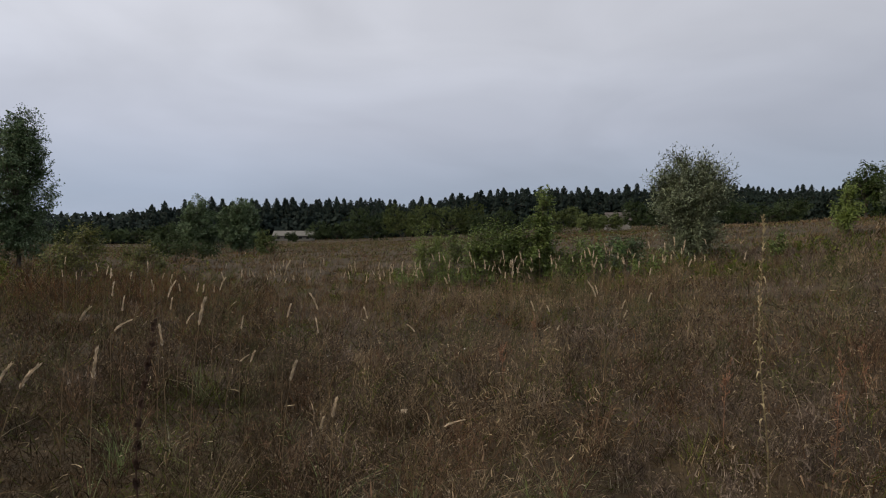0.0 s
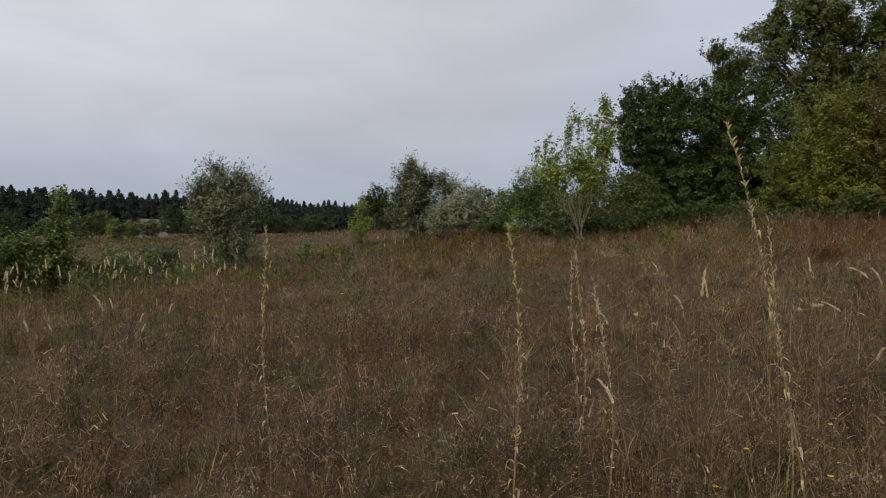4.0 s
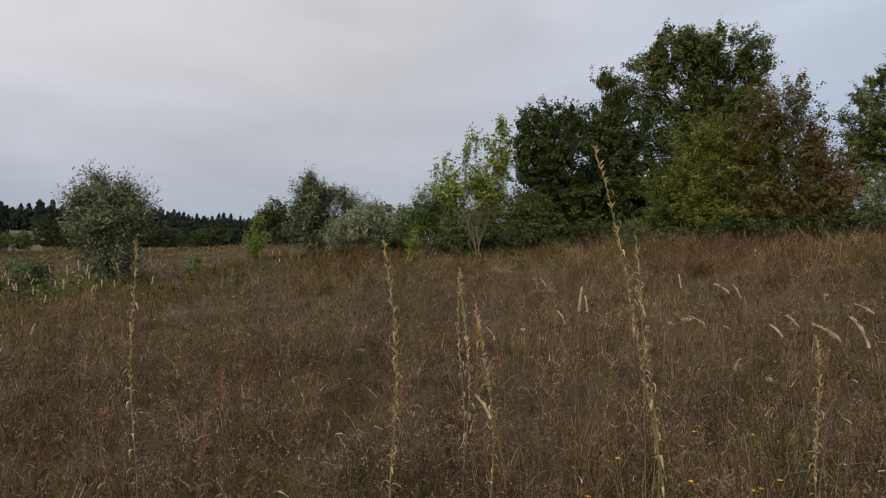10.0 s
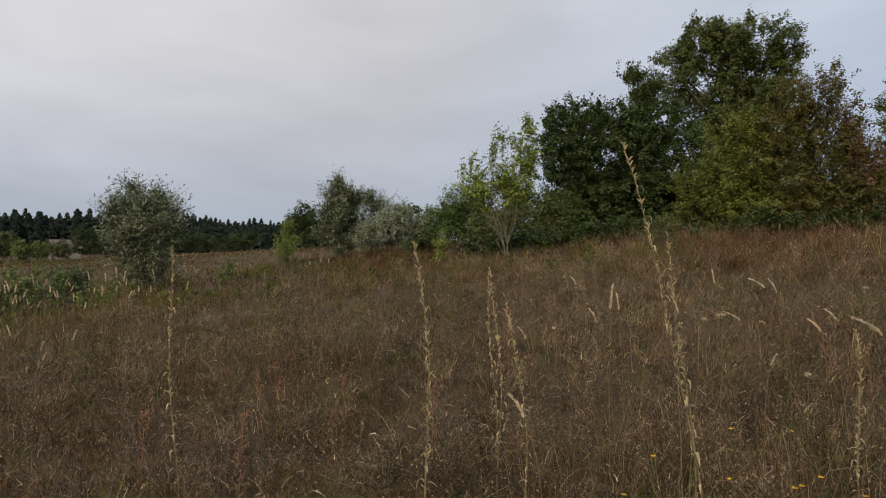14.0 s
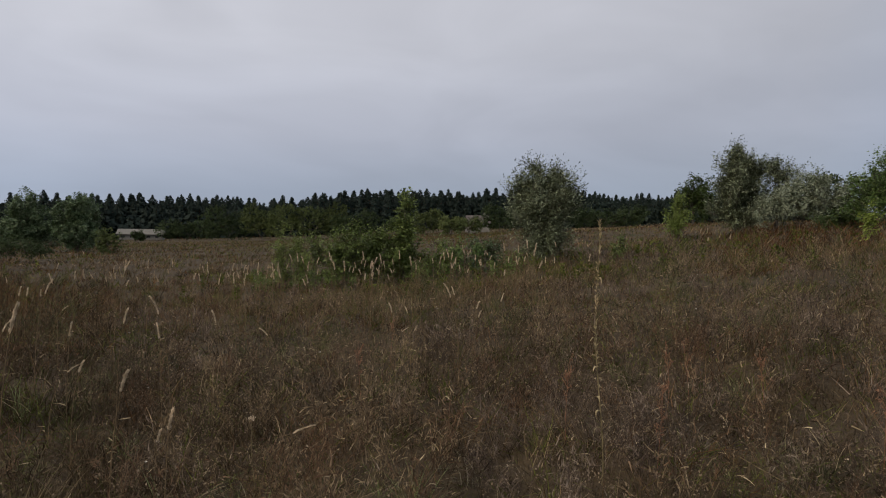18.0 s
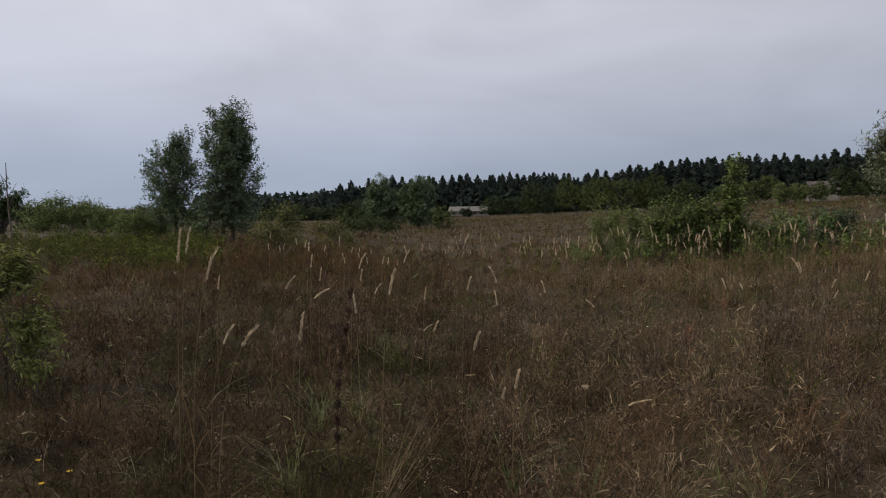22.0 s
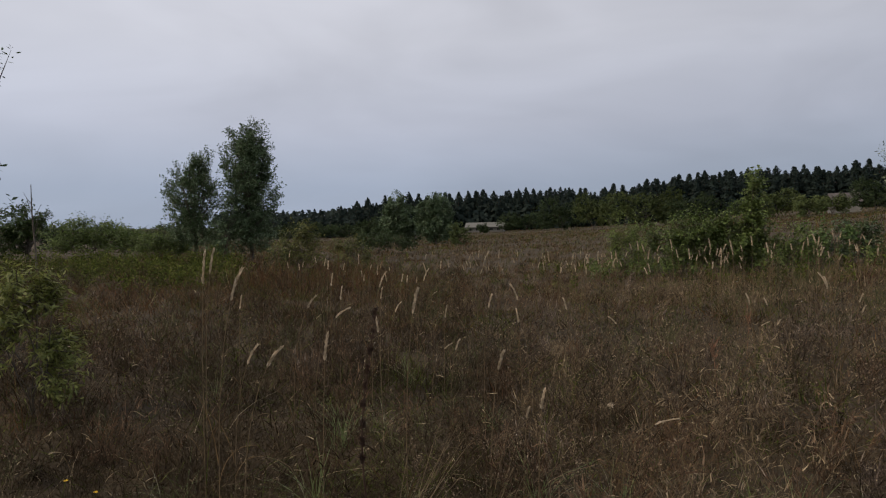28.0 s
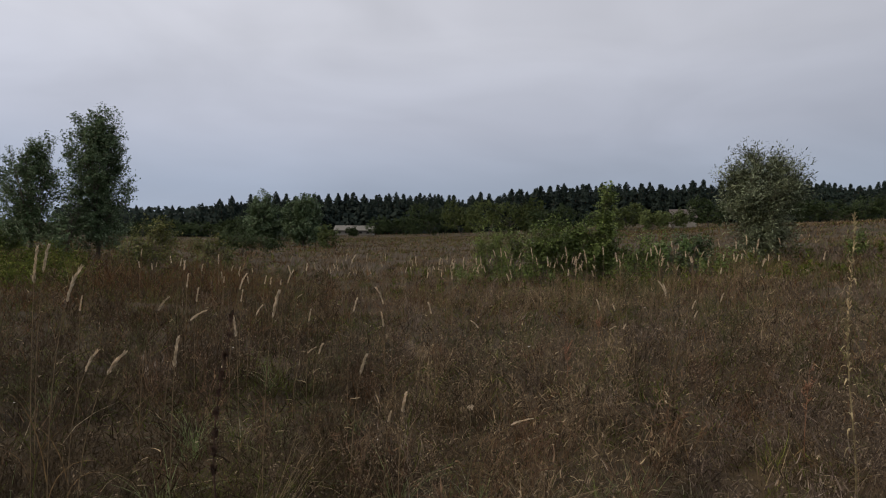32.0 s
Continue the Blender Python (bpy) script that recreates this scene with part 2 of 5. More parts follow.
M_PALEBLADE = plant_material("bleached_blade", [(0.160, 0.145, 0.095), (0.270, 0.248, 0.172), (0.400, 0.375, 0.280)], 0.65, 0.25, 0.15)
M_PLUME = plant_material("reed_plume", [(0.437, 0.344, 0.231), (0.560, 0.459, 0.331), (0.681, 0.587, 0.450)], 0.85, 0.35, 0.1)
M_CULM = plant_material("reed_culm", [(0.121, 0.083, 0.044), (0.165, 0.121, 0.066)], 0.7, 0.1)
M_STALK = plant_material("primrose_stem", [(0.121, 0.109, 0.06), (0.196, 0.152, 0.081)], 0.75, 0.05)
M_STALKLEAF = plant_material("primrose_leaf", [(0.183, 0.195, 0.091), (0.329, 0.287, 0.152), (0.464, 0.366, 0.22), (0.366, 0.226, 0.134)], 0.7, 0.35, 0.3, 3.0)
M_DOCK = plant_material("dark_dock", [(0.035, 0.022, 0.016), (0.07, 0.04, 0.026)], 0.85, 0.05)
M_YELLOW = plant_material("yellow_petals", [(0.62, 0.36, 0.015), (0.72, 0.46, 0.03)], 0.6, 0.3)
M_WHITE = plant_material("white_petals", [(0.45, 0.43, 0.40), (0.65, 0.63, 0.60)], 0.7, 0.3)
M_LEAF_WILLOW = plant_material("silver_willow_leaf", [(0.04, 0.05, 0.024), (0.06, 0.074, 0.036), (0.11, 0.13, 0.068), (0.345, 0.398, 0.26)], 0.55, 0.2, 0.15, 0.8, 0.35)
M_LEAF_SILVER = plant_material("silvery_oleaster_leaf", [(0.100, 0.128, 0.083), (0.190, 0.220, 0.146), (0.300, 0.334, 0.244)], 0.6, 0.2, 0.2, 0.8, 0.3)
M_LEAF_POPLAR = plant_material("poplar_leaf", [(0.048, 0.08, 0.036), (0.063, 0.101, 0.044), (0.09, 0.135, 0.064), (0.2, 0.25, 0.15)], 0.5, 0.25, 0.2, 0.6, 0.22)
M_LEAF_DARK = plant_material("dark_maple_leaf", [(0.035, 0.057, 0.015), (0.042, 0.066, 0.018), (0.052, 0.079, 0.022), (0.068, 0.095, 0.03)], 0.5, 0.25, 0.3, 0.5, 0.22)
M_LEAF_TALL = plant_material("tall_maple_leaf", [(0.072, 0.093, 0.026), (0.085, 0.109, 0.029), (0.105, 0.132, 0.036), (0.133, 0.159, 0.046)], 0.5, 0.3, 0.3, 0.5, 0.22)
M_LEAF_YOUNG = plant_material("yellow_green_leaf", [(0.147, 0.203, 0.04), (0.193, 0.256, 0.049), (0.25, 0.315, 0.066), (0.317, 0.37, 0.092)], 0.5, 0.4, 0.2, 0.8, 0.35)
M_LEAF_OLIVE = plant_material("olive_shrub_leaf", [(0.045, 0.058, 0.016), (0.085, 0.100, 0.026), (0.135, 0.145, 0.042), (0.20, 0.185, 0.070)], 0.55, 0.35, 0.2, 0.8, 0.3)
M_LEAF_YOUNGGRASS = plant_material("willow_shoot_leaf", [(0.100, 0.140, 0.033), (0.138, 0.185, 0.043), (0.190, 0.240, 0.062)], 0.5, 0.35, 0.25, 0.8, 0.3)
M_LEAF_MID = plant_material("mid_green_leaf", [(0.045, 0.085, 0.022), (0.078, 0.135, 0.036), (0.125, 0.19, 0.055), (0.19, 0.25, 0.09)], 0.5, 0.35, 0.25, 0.8, 0.35)
M_LEAF_AUTUMN = plant_material("turning_leaf", [(0.108, 0.139, 0.026), (0.139, 0.17, 0.032), (0.18, 0.202, 0.04), (0.216, 0.202, 0.048)], 0.55, 0.35, 0.65, 0.35, 0.3)
M_LEAF_TURN = plant_material("browning_leaf", [(0.086, 0.093, 0.019), (0.109, 0.108, 0.024), (0.135, 0.111, 0.031), (0.161, 0.111, 0.04)], 0.55, 0.35, 0.6, 0.45, 0.3)
M_LEAF_RED = plant_material("red_brown_leaf", [(0.105, 0.068, 0.030), (0.154, 0.090, 0.042), (0.205, 0.115, 0.060), (0.132, 0.108, 0.040)], 0.6, 0.3, 0.45, 0.6, 0.3)
M_LEAF_BUSH = plant_material("aspen_leaf", [(0.06, 0.09, 0.025), (0.086, 0.124, 0.032), (0.126, 0.171, 0.046), (0.228, 0.275, 0.098)], 0.5, 0.3, 0.3, 0.8, 0.22)
M_LEAF_FAR = plant_material("far_foliage", [(0.03, 0.046, 0.018), (0.04, 0.06, 0.022), (0.055, 0.08, 0.03)], 0.7, 0.25, 0.6, 0.08, 0.2)
M_LEAF_FARLIGHT = plant_material("far_light_foliage", [(0.06, 0.08, 0.026), (0.08, 0.103, 0.032), (0.106, 0.128, 0.044)], 0.7, 0.25, 0.5, 0.12, 0.2)
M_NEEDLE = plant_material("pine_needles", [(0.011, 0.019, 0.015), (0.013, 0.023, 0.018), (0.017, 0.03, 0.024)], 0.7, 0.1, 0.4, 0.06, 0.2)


# ---- mesh builders ----
RNG = np.random.default_rng(11)


def unit(v):
    return v / np.maximum(np.linalg.norm(v, axis=-1, keepdims=True), 1e-9)


def link_mesh(name, pieces, material, parent=None, label=""):
    """One mesh object from pieces of (verts, quads)."""
    verts, quads, base = [], [], 0
    for v, q in pieces:
        if len(v):
            verts.append(np.asarray(v, np.float32).reshape(-1, 3))
            quads.append(np.asarray(q, np.int32).reshape(-1, 4) + base)
            base += len(verts[-1])
    v, q = np.concatenate(verts), np.concatenate(quads)
    me = bpy.data.meshes.new(name)
    me.vertices.add(len(v))
    me.vertices.foreach_set("co", v.ravel())
    me.loops.add(q.size)
    me.loops.foreach_set("vertex_index", q.ravel())
    me.polygons.add(len(q))
    me.polygons.foreach_set("loop_start", np.arange(0, q.size, 4, dtype=np.int32))
    me.update(calc_edges=True)
    me.validate()
    me.materials.append(material)
    ob = new(name, me)
    if parent:
        ob.parent = parent
    if label:
        ob["label"] = label
    return ob


def part(name, bm, material, parent, label=""):
    """A bmesh as one mesh object under a thing or a part."""
    me = bpy.data.meshes.new(name)
    bm.to_mesh(me)
    bm.free()
    me.materials.append(material)
    ob = new(name, me)
    ob.parent = parent
    if label:
        ob["label"] = label
    return ob


def share(ob, parent, m):
    """A further piece on the same mesh."""
    o = new(ob.name.split(".")[0], ob.data)
    o.parent = parent
    o.matrix_basis = m
    return o


def ribbons(base, way, length, width, bend, segs, side=None):
    """Bent, tapering strips. base, way, bend: n x 3; length, width: n."""
    n = len(base)
    s = np.linspace(0, 1, segs + 1)
    centre = base[:, None] + (way * length[:, None])[:, None] * s[None, :, None] + (bend * length[:, None])[:, None] * (s * s)[None, :, None]
    if side is None:
        side = unit(np.cross(way, unit(RNG.normal(size=(n, 3)))))
    w = width[:, None] * (1 - 0.85 * s[None] ** 1.6) * 0.5
    off = side[:, None] * w[..., None]
    v = np.stack([centre - off, centre + off], 2).reshape(-1, 3)
    k = (np.arange(n)[:, None] * (2 * (segs + 1)) + 2 * np.arange(segs)[None]).ravel()
    return v, np.stack([k, k + 1, k + 3, k + 2], 1)


def kites(base, axis, side, length, width, fold=0.0):
    """Leaves: four-cornered, pointed at both ends."""
    mid = base + axis * (length * 0.42)[:, None]
    nrm = np.cross(axis, side) * (width * fold)[:, None]
    half = side * (width * 0.5)[:, None]
    v = np.stack([base, mid + half + nrm, base + axis * length[:, None], mid - half + nrm], 1).reshape(-1, 3)
    k = np.arange(len(base)) * 4
    return v, np.stack([k, k + 1, k + 2, k + 3], 1)


def tube(points, radii, sides=6):
    """A tapered, bent round stem."""
    p = np.asarray(points, float)
    r = np.asarray(radii, float)
    t = unit(np.gradient(p, axis=0))
    a = unit(np.cross(t, np.array([0.31, 0.87, 0.23])))
    b = np.cross(t, a)
    ang = np.linspace(0, 2 * np.pi, sides, endpoint=False)
    ring = p[:, None] + r[:, None, None] * (np.cos(ang)[None, :, None] * a[:, None] + np.sin(ang)[None, :, None] * b[:, None])
    n = len(p)
    i, j = np.meshgrid(np.arange(n - 1), np.arange(sides), indexing="ij")
    q = np.stack([i * sides + j, i * sides + (j + 1) % sides, (i + 1) * sides + (j + 1) % sides, (i + 1) * sides + j], -1).reshape(-1, 4)
    return ring.reshape(-1, 3), q


# ---- ground ----
def smooth(a, b, x):
    t = np.clip((x - a) / (b - a), 0, 1)
    return t * t * (3 - 2 * t)


def ground(x, y):
    """Height of the soil: level by the camera, rising into a bank on one side and up to the far field."""
    x, y = np.asarray(x, float), np.asarray(y, float)
    xp = np.clip(np.log1p(np.exp(np.clip((x - 1.0) / 1.5, -30, 30))) * 1.5, 0, 90)
    bank = 0.112 * xp / (1 + xp / 110) * (1 - 0.5 * smooth(50, 115, y) * (1 - smooth(0.5, 0.9, x / np.maximum(y, 1.0))))
    far = 0.030 * np.clip(y - 45, 0, 200) * smooth(-0.6, 0.55, x / np.maximum(y, 1.0))
    dip = -0.45 * smooth(10, 24, y) * (1 - smooth(34, 60, y)) * (1 - smooth(12, 30, np.abs(x - 4)))
    lump = 0.05 * np.sin(x * 0.7 + 1.3) * np.sin(y * 0.6) + 0.03 * np.sin(x * 1.7 + y * 1.1)
    rise = 6.0 * smooth(268, 340, np.hypot(x, y)) * smooth(-5, 20, y)
    return bank + far + dip + lump + rise - 0.012


def spot(az, d):
    """Place on the ground: degrees to the side of the first view, metres off."""
    x, y = d * math.sin(radians(az)), d * math.cos(radians(az))
    return Vector((x, y, float(ground(x, y))))


g = np.concatenate([-np.geomspace(2500, 20, 40), np.linspace(-19, 19, 77), np.geomspace(20, 2500, 40)])
gx, gy = np.meshgrid(g, g, indexing="ij")
gz = ground(gx, gy)
ng = len(g)
i, j = np.meshgrid(np.arange(ng - 1), np.arange(ng - 1), indexing="ij")
k = i * ng + j
soil = link_mesh("ground", [(np.stack([gx, gy, gz], -1).reshape(-1, 3), np.stack([k, k + ng, k + ng + 1, k + 1], -1).reshape(-1, 4))], M_SOIL)
tagged(soil, "dry brown meadow soil and thatch rising to a bank", "ground", kind="structure")
soil.data.polygons.foreach_set("use_smooth", np.ones(len(soil.data.polygons), bool))


# ---- trees ----
def lumps(u, rng, amount):
    """Uneven radius over the directions u, so that a crown has bulges and bays."""
    r = np.ones(len(u))
    for _ in range(7):
        a = rng.normal(size=3) * 2.6
        r += amount * 0.4 * np.sin(u @ a + rng.uniform(0, 6.28))
    return np.clip(r, 0.45, 1.6)


def tree(name, where, lobes, leaf, twigs, per, twig_len, material, trunk_r, stems=1, up=0.5, spread=0.6, limbs=40,
         label="", category="tree", group="", seed=1, bark=None, bare=0.35, shell=2.6, rough_edge=0.5, gather=0.3, first_limb=0.25, flutter=0.5, align=0.55):
    """A tapered trunk (or several stems), limbs that reach into the crown, and a crown of leafy twigs that fills the lobes unevenly."""
    rng = np.random.default_rng(seed)
    lob = np.array(lobes, float)
    lob[:, 3:] = np.maximum(lob[:, 3:] - 0.4 * twig_len, 0.5 * lob[:, 3:])
    vol = lob[:, 3] * lob[:, 4] * lob[:, 5]
    pick = rng.choice(len(lob), twigs, p=vol ** 0.75 / (vol ** 0.75).sum())
    u = unit(rng.normal(size=(twigs, 3)))
    rad = rng.uniform(0, 1, twigs) ** (1 / shell)
    bulge = np.ones(twigs)
    for k in range(len(lob)):
        w = pick == k
        bulge[w] = lumps(u[w], rng, rough_edge)
    start = lob[pick, :3] + u * lob[pick, 3:] * (rad * bulge)[:, None]
    if gather > 0:   # twigs drawn together into boughs
        nb = max(6, twigs // 18)
        home = start[rng.integers(0, twigs, nb)]
        near = np.argmin(((start[:, None] - home[None]) ** 2).sum(-1), 1) if twigs * nb < 3e6 else rng.integers(0, nb, twigs)
        start = start + (home[near] - start) * gather * rng.uniform(0.7, 1.2, (twigs, 1))
        bough = unit(rng.normal(size=(nb, 3)) + np.array([0, 0, 0.3]))[near]
    start[:, 2] = np.maximum(start[:, 2], 0.12)
    out = unit(start - lob[:, :3].mean(0) * np.array([1, 1, 0.75]))
    way = unit(out * (1 - up) + np.array([0, 0, 1.0]) * up + rng.normal(size=(twigs, 3)) * spread * 0.6)
    if gather > 0:
        way = unit(way + bough * 0.5)
    ln = twig_len * rng.uniform(0.6, 1.3, twigs)
    # leaves along the twigs
    s = rng.uniform(0.1, 1.05, (twigs, per))
    pos = start[:, None] + way[:, None] * (ln[:, None] * s)[..., None] + rng.normal(size=(twigs, per, 3)) * twig_len * 0.10
    pos[..., 2] -= 0.12 * twig_len * s * s
    # each leaf lies outward on its bough, turned up to the light, with some flutter
    heart = (home[near] if gather > 0 else lob[pick, :3]) - np.array([0, 0, 0.35 * twig_len])
    face = unit(unit(pos - heart[:, None]) * 0.95 + np.array([0, 0, 0.30]) + rng.normal(size=(twigs, per, 3)) * flutter)
    axis = way[:, None] * align + rng.normal(size=(twigs, per, 3)) * 0.7 + np.array([0, 0, -0.25 if align < 1 else 0.1])
    axis = unit(axis - face * (axis * face).sum(-1, keepdims=True))
    side = np.cross(face, axis)
    n = twigs * per
    size = rng.uniform(0.6, 1.25, n)
    leaves = kites(pos.reshape(-1, 3), axis.reshape(-1, 3), side.reshape(-1, 3), leaf[0] * size, leaf[1] * size, 0.15)
    twig_v = ribbons(start, way, ln, np.full(twigs, 0.012 + 0.004 * twig_len), np.zeros((twigs, 3)) - [0, 0, 0.12], 1)
    root = new(name)
    root.matrix_basis = Matrix.Translation(where) @ Matrix.Rotation(-math.atan2(where[0], where[1]), 4, "Z")
    tagged(root, label, category, group)
    top = lob[:, 2].max()
    wood = []
    bases = []
    for k in range(stems):
        a = rng.uniform(0, 6.28)
        foot = np.array([math.cos(a), math.sin(a), 0]) * (0 if stems == 1 else rng.uniform(0.05, 0.35) * lob[:, 3].max() * 0.4)
        goal = lob[k % len(lob), :3] + (rng.normal(size=3) * 0.15 if stems == 1 else rng.normal(size=3) * lob[:, 3:].max() * 0.25)
        goal[2] = min(goal[2] + 0.4 * lob[k % len(lob), 5], top)
        t = np.linspace(0, 1, 7)
        line = foot + (goal - foot) * np.stack([t ** 1.5, t ** 1.5, t], -1) + np.concatenate([[[0, 0, 0]], rng.normal(size=(6, 3)) * 0.02 * top])
        line[0, 2] = -0.15
        rr = trunk_r / math.sqrt(stems) * (1 - 0.85 * t)
        bases.append((line, rr))
    trunk = link_mesh("trunk", [tube(l, r, 7) for l, r in bases], bark or M_BARK, root)
    for k in range(limbs):
        line, rr = bases[rng.integers(0, len(bases))]
        f = rng.uniform(first_limb, 0.95) * 6
        i0 = int(f)
        p0 = line[i0] + (line[min(i0 + 1, 6)] - line[i0]) * (f - i0)
        p1 = start[rng.integers(0, twigs)]
        if p1[2] < p0[2] - 0.3 * top:
            continue
        t = np.linspace(0, 1, 4)[:, None]
        mid = (p0 + p1) / 2 + np.array([0, 0, 0.06 * np.linalg.norm(p1 - p0)])
        wood.append(tube((1 - t) ** 2 * p0 + 2 * t * (1 - t) * mid + t * t * p1, rr[i0] * 0.45 * np.linspace(1, 0.15, 4) + 0.004, 4))
    tagged(link_mesh("branching", wood + [twig_v], bark or M_BARK, root), kind="stuff")
    tagged(link_mesh("crown", [leaves], material, root), kind="stuff")
    return root


def pine(where, seed, height):
    rng = np.random.default_rng(seed)
    root = new("pine_tree")
    root.matrix_basis = Matrix.Translation(where)
    t = np.linspace(0, 1, 5)
    link_mesh("trunk", [tube(np.stack([0.15 * np.sin(t * 3 + seed), 0.1 * t, t * height * 0.97 - 0.3], -1), 0.17 * (1 - 0.9 * t), 6)], M_PINE_BARK, root)
    def spread_at(h):
        return height * 0.175 * np.minimum(1, (1.02 - h) / 0.42) ** 0.85 * (0.85 + 0.2 * np.sin(h * 31 + seed))
    n = 40
    h, a = rng.uniform(0.15, 0.95, n), rng.uniform(0, 6.28, n)
    stem = np.stack([0 * h, 0 * h, h * height - 0.3], -1)
    tip = stem + np.stack([np.cos(a) * spread_at(h), np.sin(a) * spread_at(h), 0.15 * spread_at(h)], -1)
    tagged(link_mesh("branching", [ribbons(stem, unit(tip - stem), np.linalg.norm(tip - stem, axis=1), np.full(n, 0.07), np.zeros((n, 3)), 1)], M_PINE_BARK, root), kind="stuff")
    n = 1100
    h, a = 1 - rng.uniform(0, 0.95, n) ** 0.9, rng.uniform(0, 6.28, n)
    lobe = 0.8 + 0.3 * np.sin(3 * a + 12 * h + seed) * np.sin(17 * h + 2 * seed)
    r = spread_at(h) * lobe * np.sqrt(rng.uniform(0.15, 1, n))
    pos = np.stack([np.cos(a) * r, np.sin(a) * r, h * height + 0.15 * r], -1)
    face = unit(np.stack([np.cos(a), np.sin(a), np.full(n, 0.45)], -1) + rng.normal(size=(n, 3)) * 0.4)
    axis = np.stack([np.cos(a) * 0.7, np.sin(a) * 0.7, np.full(n, 0.6)], -1) + rng.normal(size=(n, 3)) * 0.35
    axis = unit(axis - face * (axis * face).sum(-1, keepdims=True))
    side = np.cross(face, axis)
    size = rng.uniform(0.6, 1.2, n) * (0.35 + 0.65 * np.minimum(1, (1 - h) / 0.4))
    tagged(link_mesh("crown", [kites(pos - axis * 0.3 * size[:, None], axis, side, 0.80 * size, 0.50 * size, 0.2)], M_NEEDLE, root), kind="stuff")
    return tagged(root, "tall dark green pine at the edge of the far forest", "tree", "pines of the far forest")


# the far pine forest, three rows of trees and dark growth behind them
PINE_AZ = [-34, -28, -24, -20, -14, -8, -4, 0, 3, 8, 14, 20, 28, 40]
PINE_TOP = [9.5, 11.5, 14.2, 16.2, 16.3, 15.8, 14.7, 15.5, 17.5, 16.5, 15.9, 15.0, 13.8, 12.1]


def pine_height(az):
    return float(np.interp(az, PINE_AZ, PINE_TOP))


rp = random.Random(4)
pines = [pine(Vector((0, 0, -60 - k)), 20 + k, 10.0) for k in range(6)]
made = 0
for row in range(3):
    az = -34.0
    while az < 44:
        d = 250 + row * 9 + rp.uniform(-4, 4) + (-(az + 24) * 4 if az < -24 else 0)
        h = pine_height(az) * rp.uniform(0.84, 1.05) * (1.02 if row else 0.86)
        p = spot(az, d)
        m = Matrix.Translation(p) @ Matrix.Rotation(rp.uniform(0, 6.28), 4, "Z")
        src = pines[made % 6] if made < 6 else pines[rp.randrange(6)]
        w = h / 10 * rp.uniform(1.15, 1.5)
        if made < 6:
            src.matrix_basis = m @ Matrix.Diagonal((w, w, h / 10, 1))
        else:
            o = copy_thing(src, m)
            o.scale = (w, w, h / 10)
        made += 1
        az += rp.uniform(0.48, 0.95)

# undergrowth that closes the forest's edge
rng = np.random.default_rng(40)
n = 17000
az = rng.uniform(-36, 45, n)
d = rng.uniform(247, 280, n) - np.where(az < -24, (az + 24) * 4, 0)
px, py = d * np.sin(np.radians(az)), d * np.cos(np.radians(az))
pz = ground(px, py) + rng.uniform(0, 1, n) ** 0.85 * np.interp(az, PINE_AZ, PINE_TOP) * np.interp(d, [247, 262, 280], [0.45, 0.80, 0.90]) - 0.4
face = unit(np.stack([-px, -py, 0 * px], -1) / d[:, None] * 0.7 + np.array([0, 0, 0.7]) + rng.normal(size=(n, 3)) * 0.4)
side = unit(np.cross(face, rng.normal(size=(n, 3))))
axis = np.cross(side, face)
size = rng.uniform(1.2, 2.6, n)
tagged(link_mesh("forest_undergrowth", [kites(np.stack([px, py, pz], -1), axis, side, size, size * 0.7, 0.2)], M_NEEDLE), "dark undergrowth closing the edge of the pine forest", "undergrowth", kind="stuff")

# two young poplars beside the weeds
tree("poplar_tree", spot(-33.3, 45), [(0.1, 0, 4.4, 2.15, 1.9, 3.1), (0.1, 0, 6.4, 2.1, 1.7, 2.0), (0.05, 0, 7.7, 1.55, 1.3, 1.4), (-0.1, 0, 1.9, 1.9, 1.7, 1.9)], (0.115, 0.090), 1900, 22, 0.7, M_LEAF_POPLAR, 0.14,
     up=0.65, limbs=70, label="slender young poplar with dark green fluttering leaves", group="pair of poplars", seed=5, rough_edge=0.22, gather=0.2, flutter=0.75)
tree("poplar_tree", spot(-37.7, 46), [(0, 0, 3.5, 2.1, 1.7, 2.6), (0.2, 0, 5.2, 1.7, 1.4, 1.8), (0.3, 0, 6.3, 1.1, 0.9, 1.2), (-0.2, 0, 1.8, 1.8, 1.5, 1.7)], (0.115, 0.090), 1250, 19, 0.7, M_LEAF_POPLAR, 0.13,
     up=0.65, limbs=70, label="shorter, thinner young poplar with gaps in its crown", group="pair of poplars", seed=6, rough_edge=0.3, gather=0.28, flutter=0.8)
tree("shrub", spot(-35.4, 44), [(0, 0, 1.6, 1.3, 1.2, 1.7), (0.4, 0, 3.6, 0.8, 0.8, 1.3)], (0.15, 0.10), 260, 12, 0.7, M_LEAF_POPLAR, 0.06, stems=4, limbs=16,
     label="poplar suckers growing between the two poplars", category="shrub", seed=7)
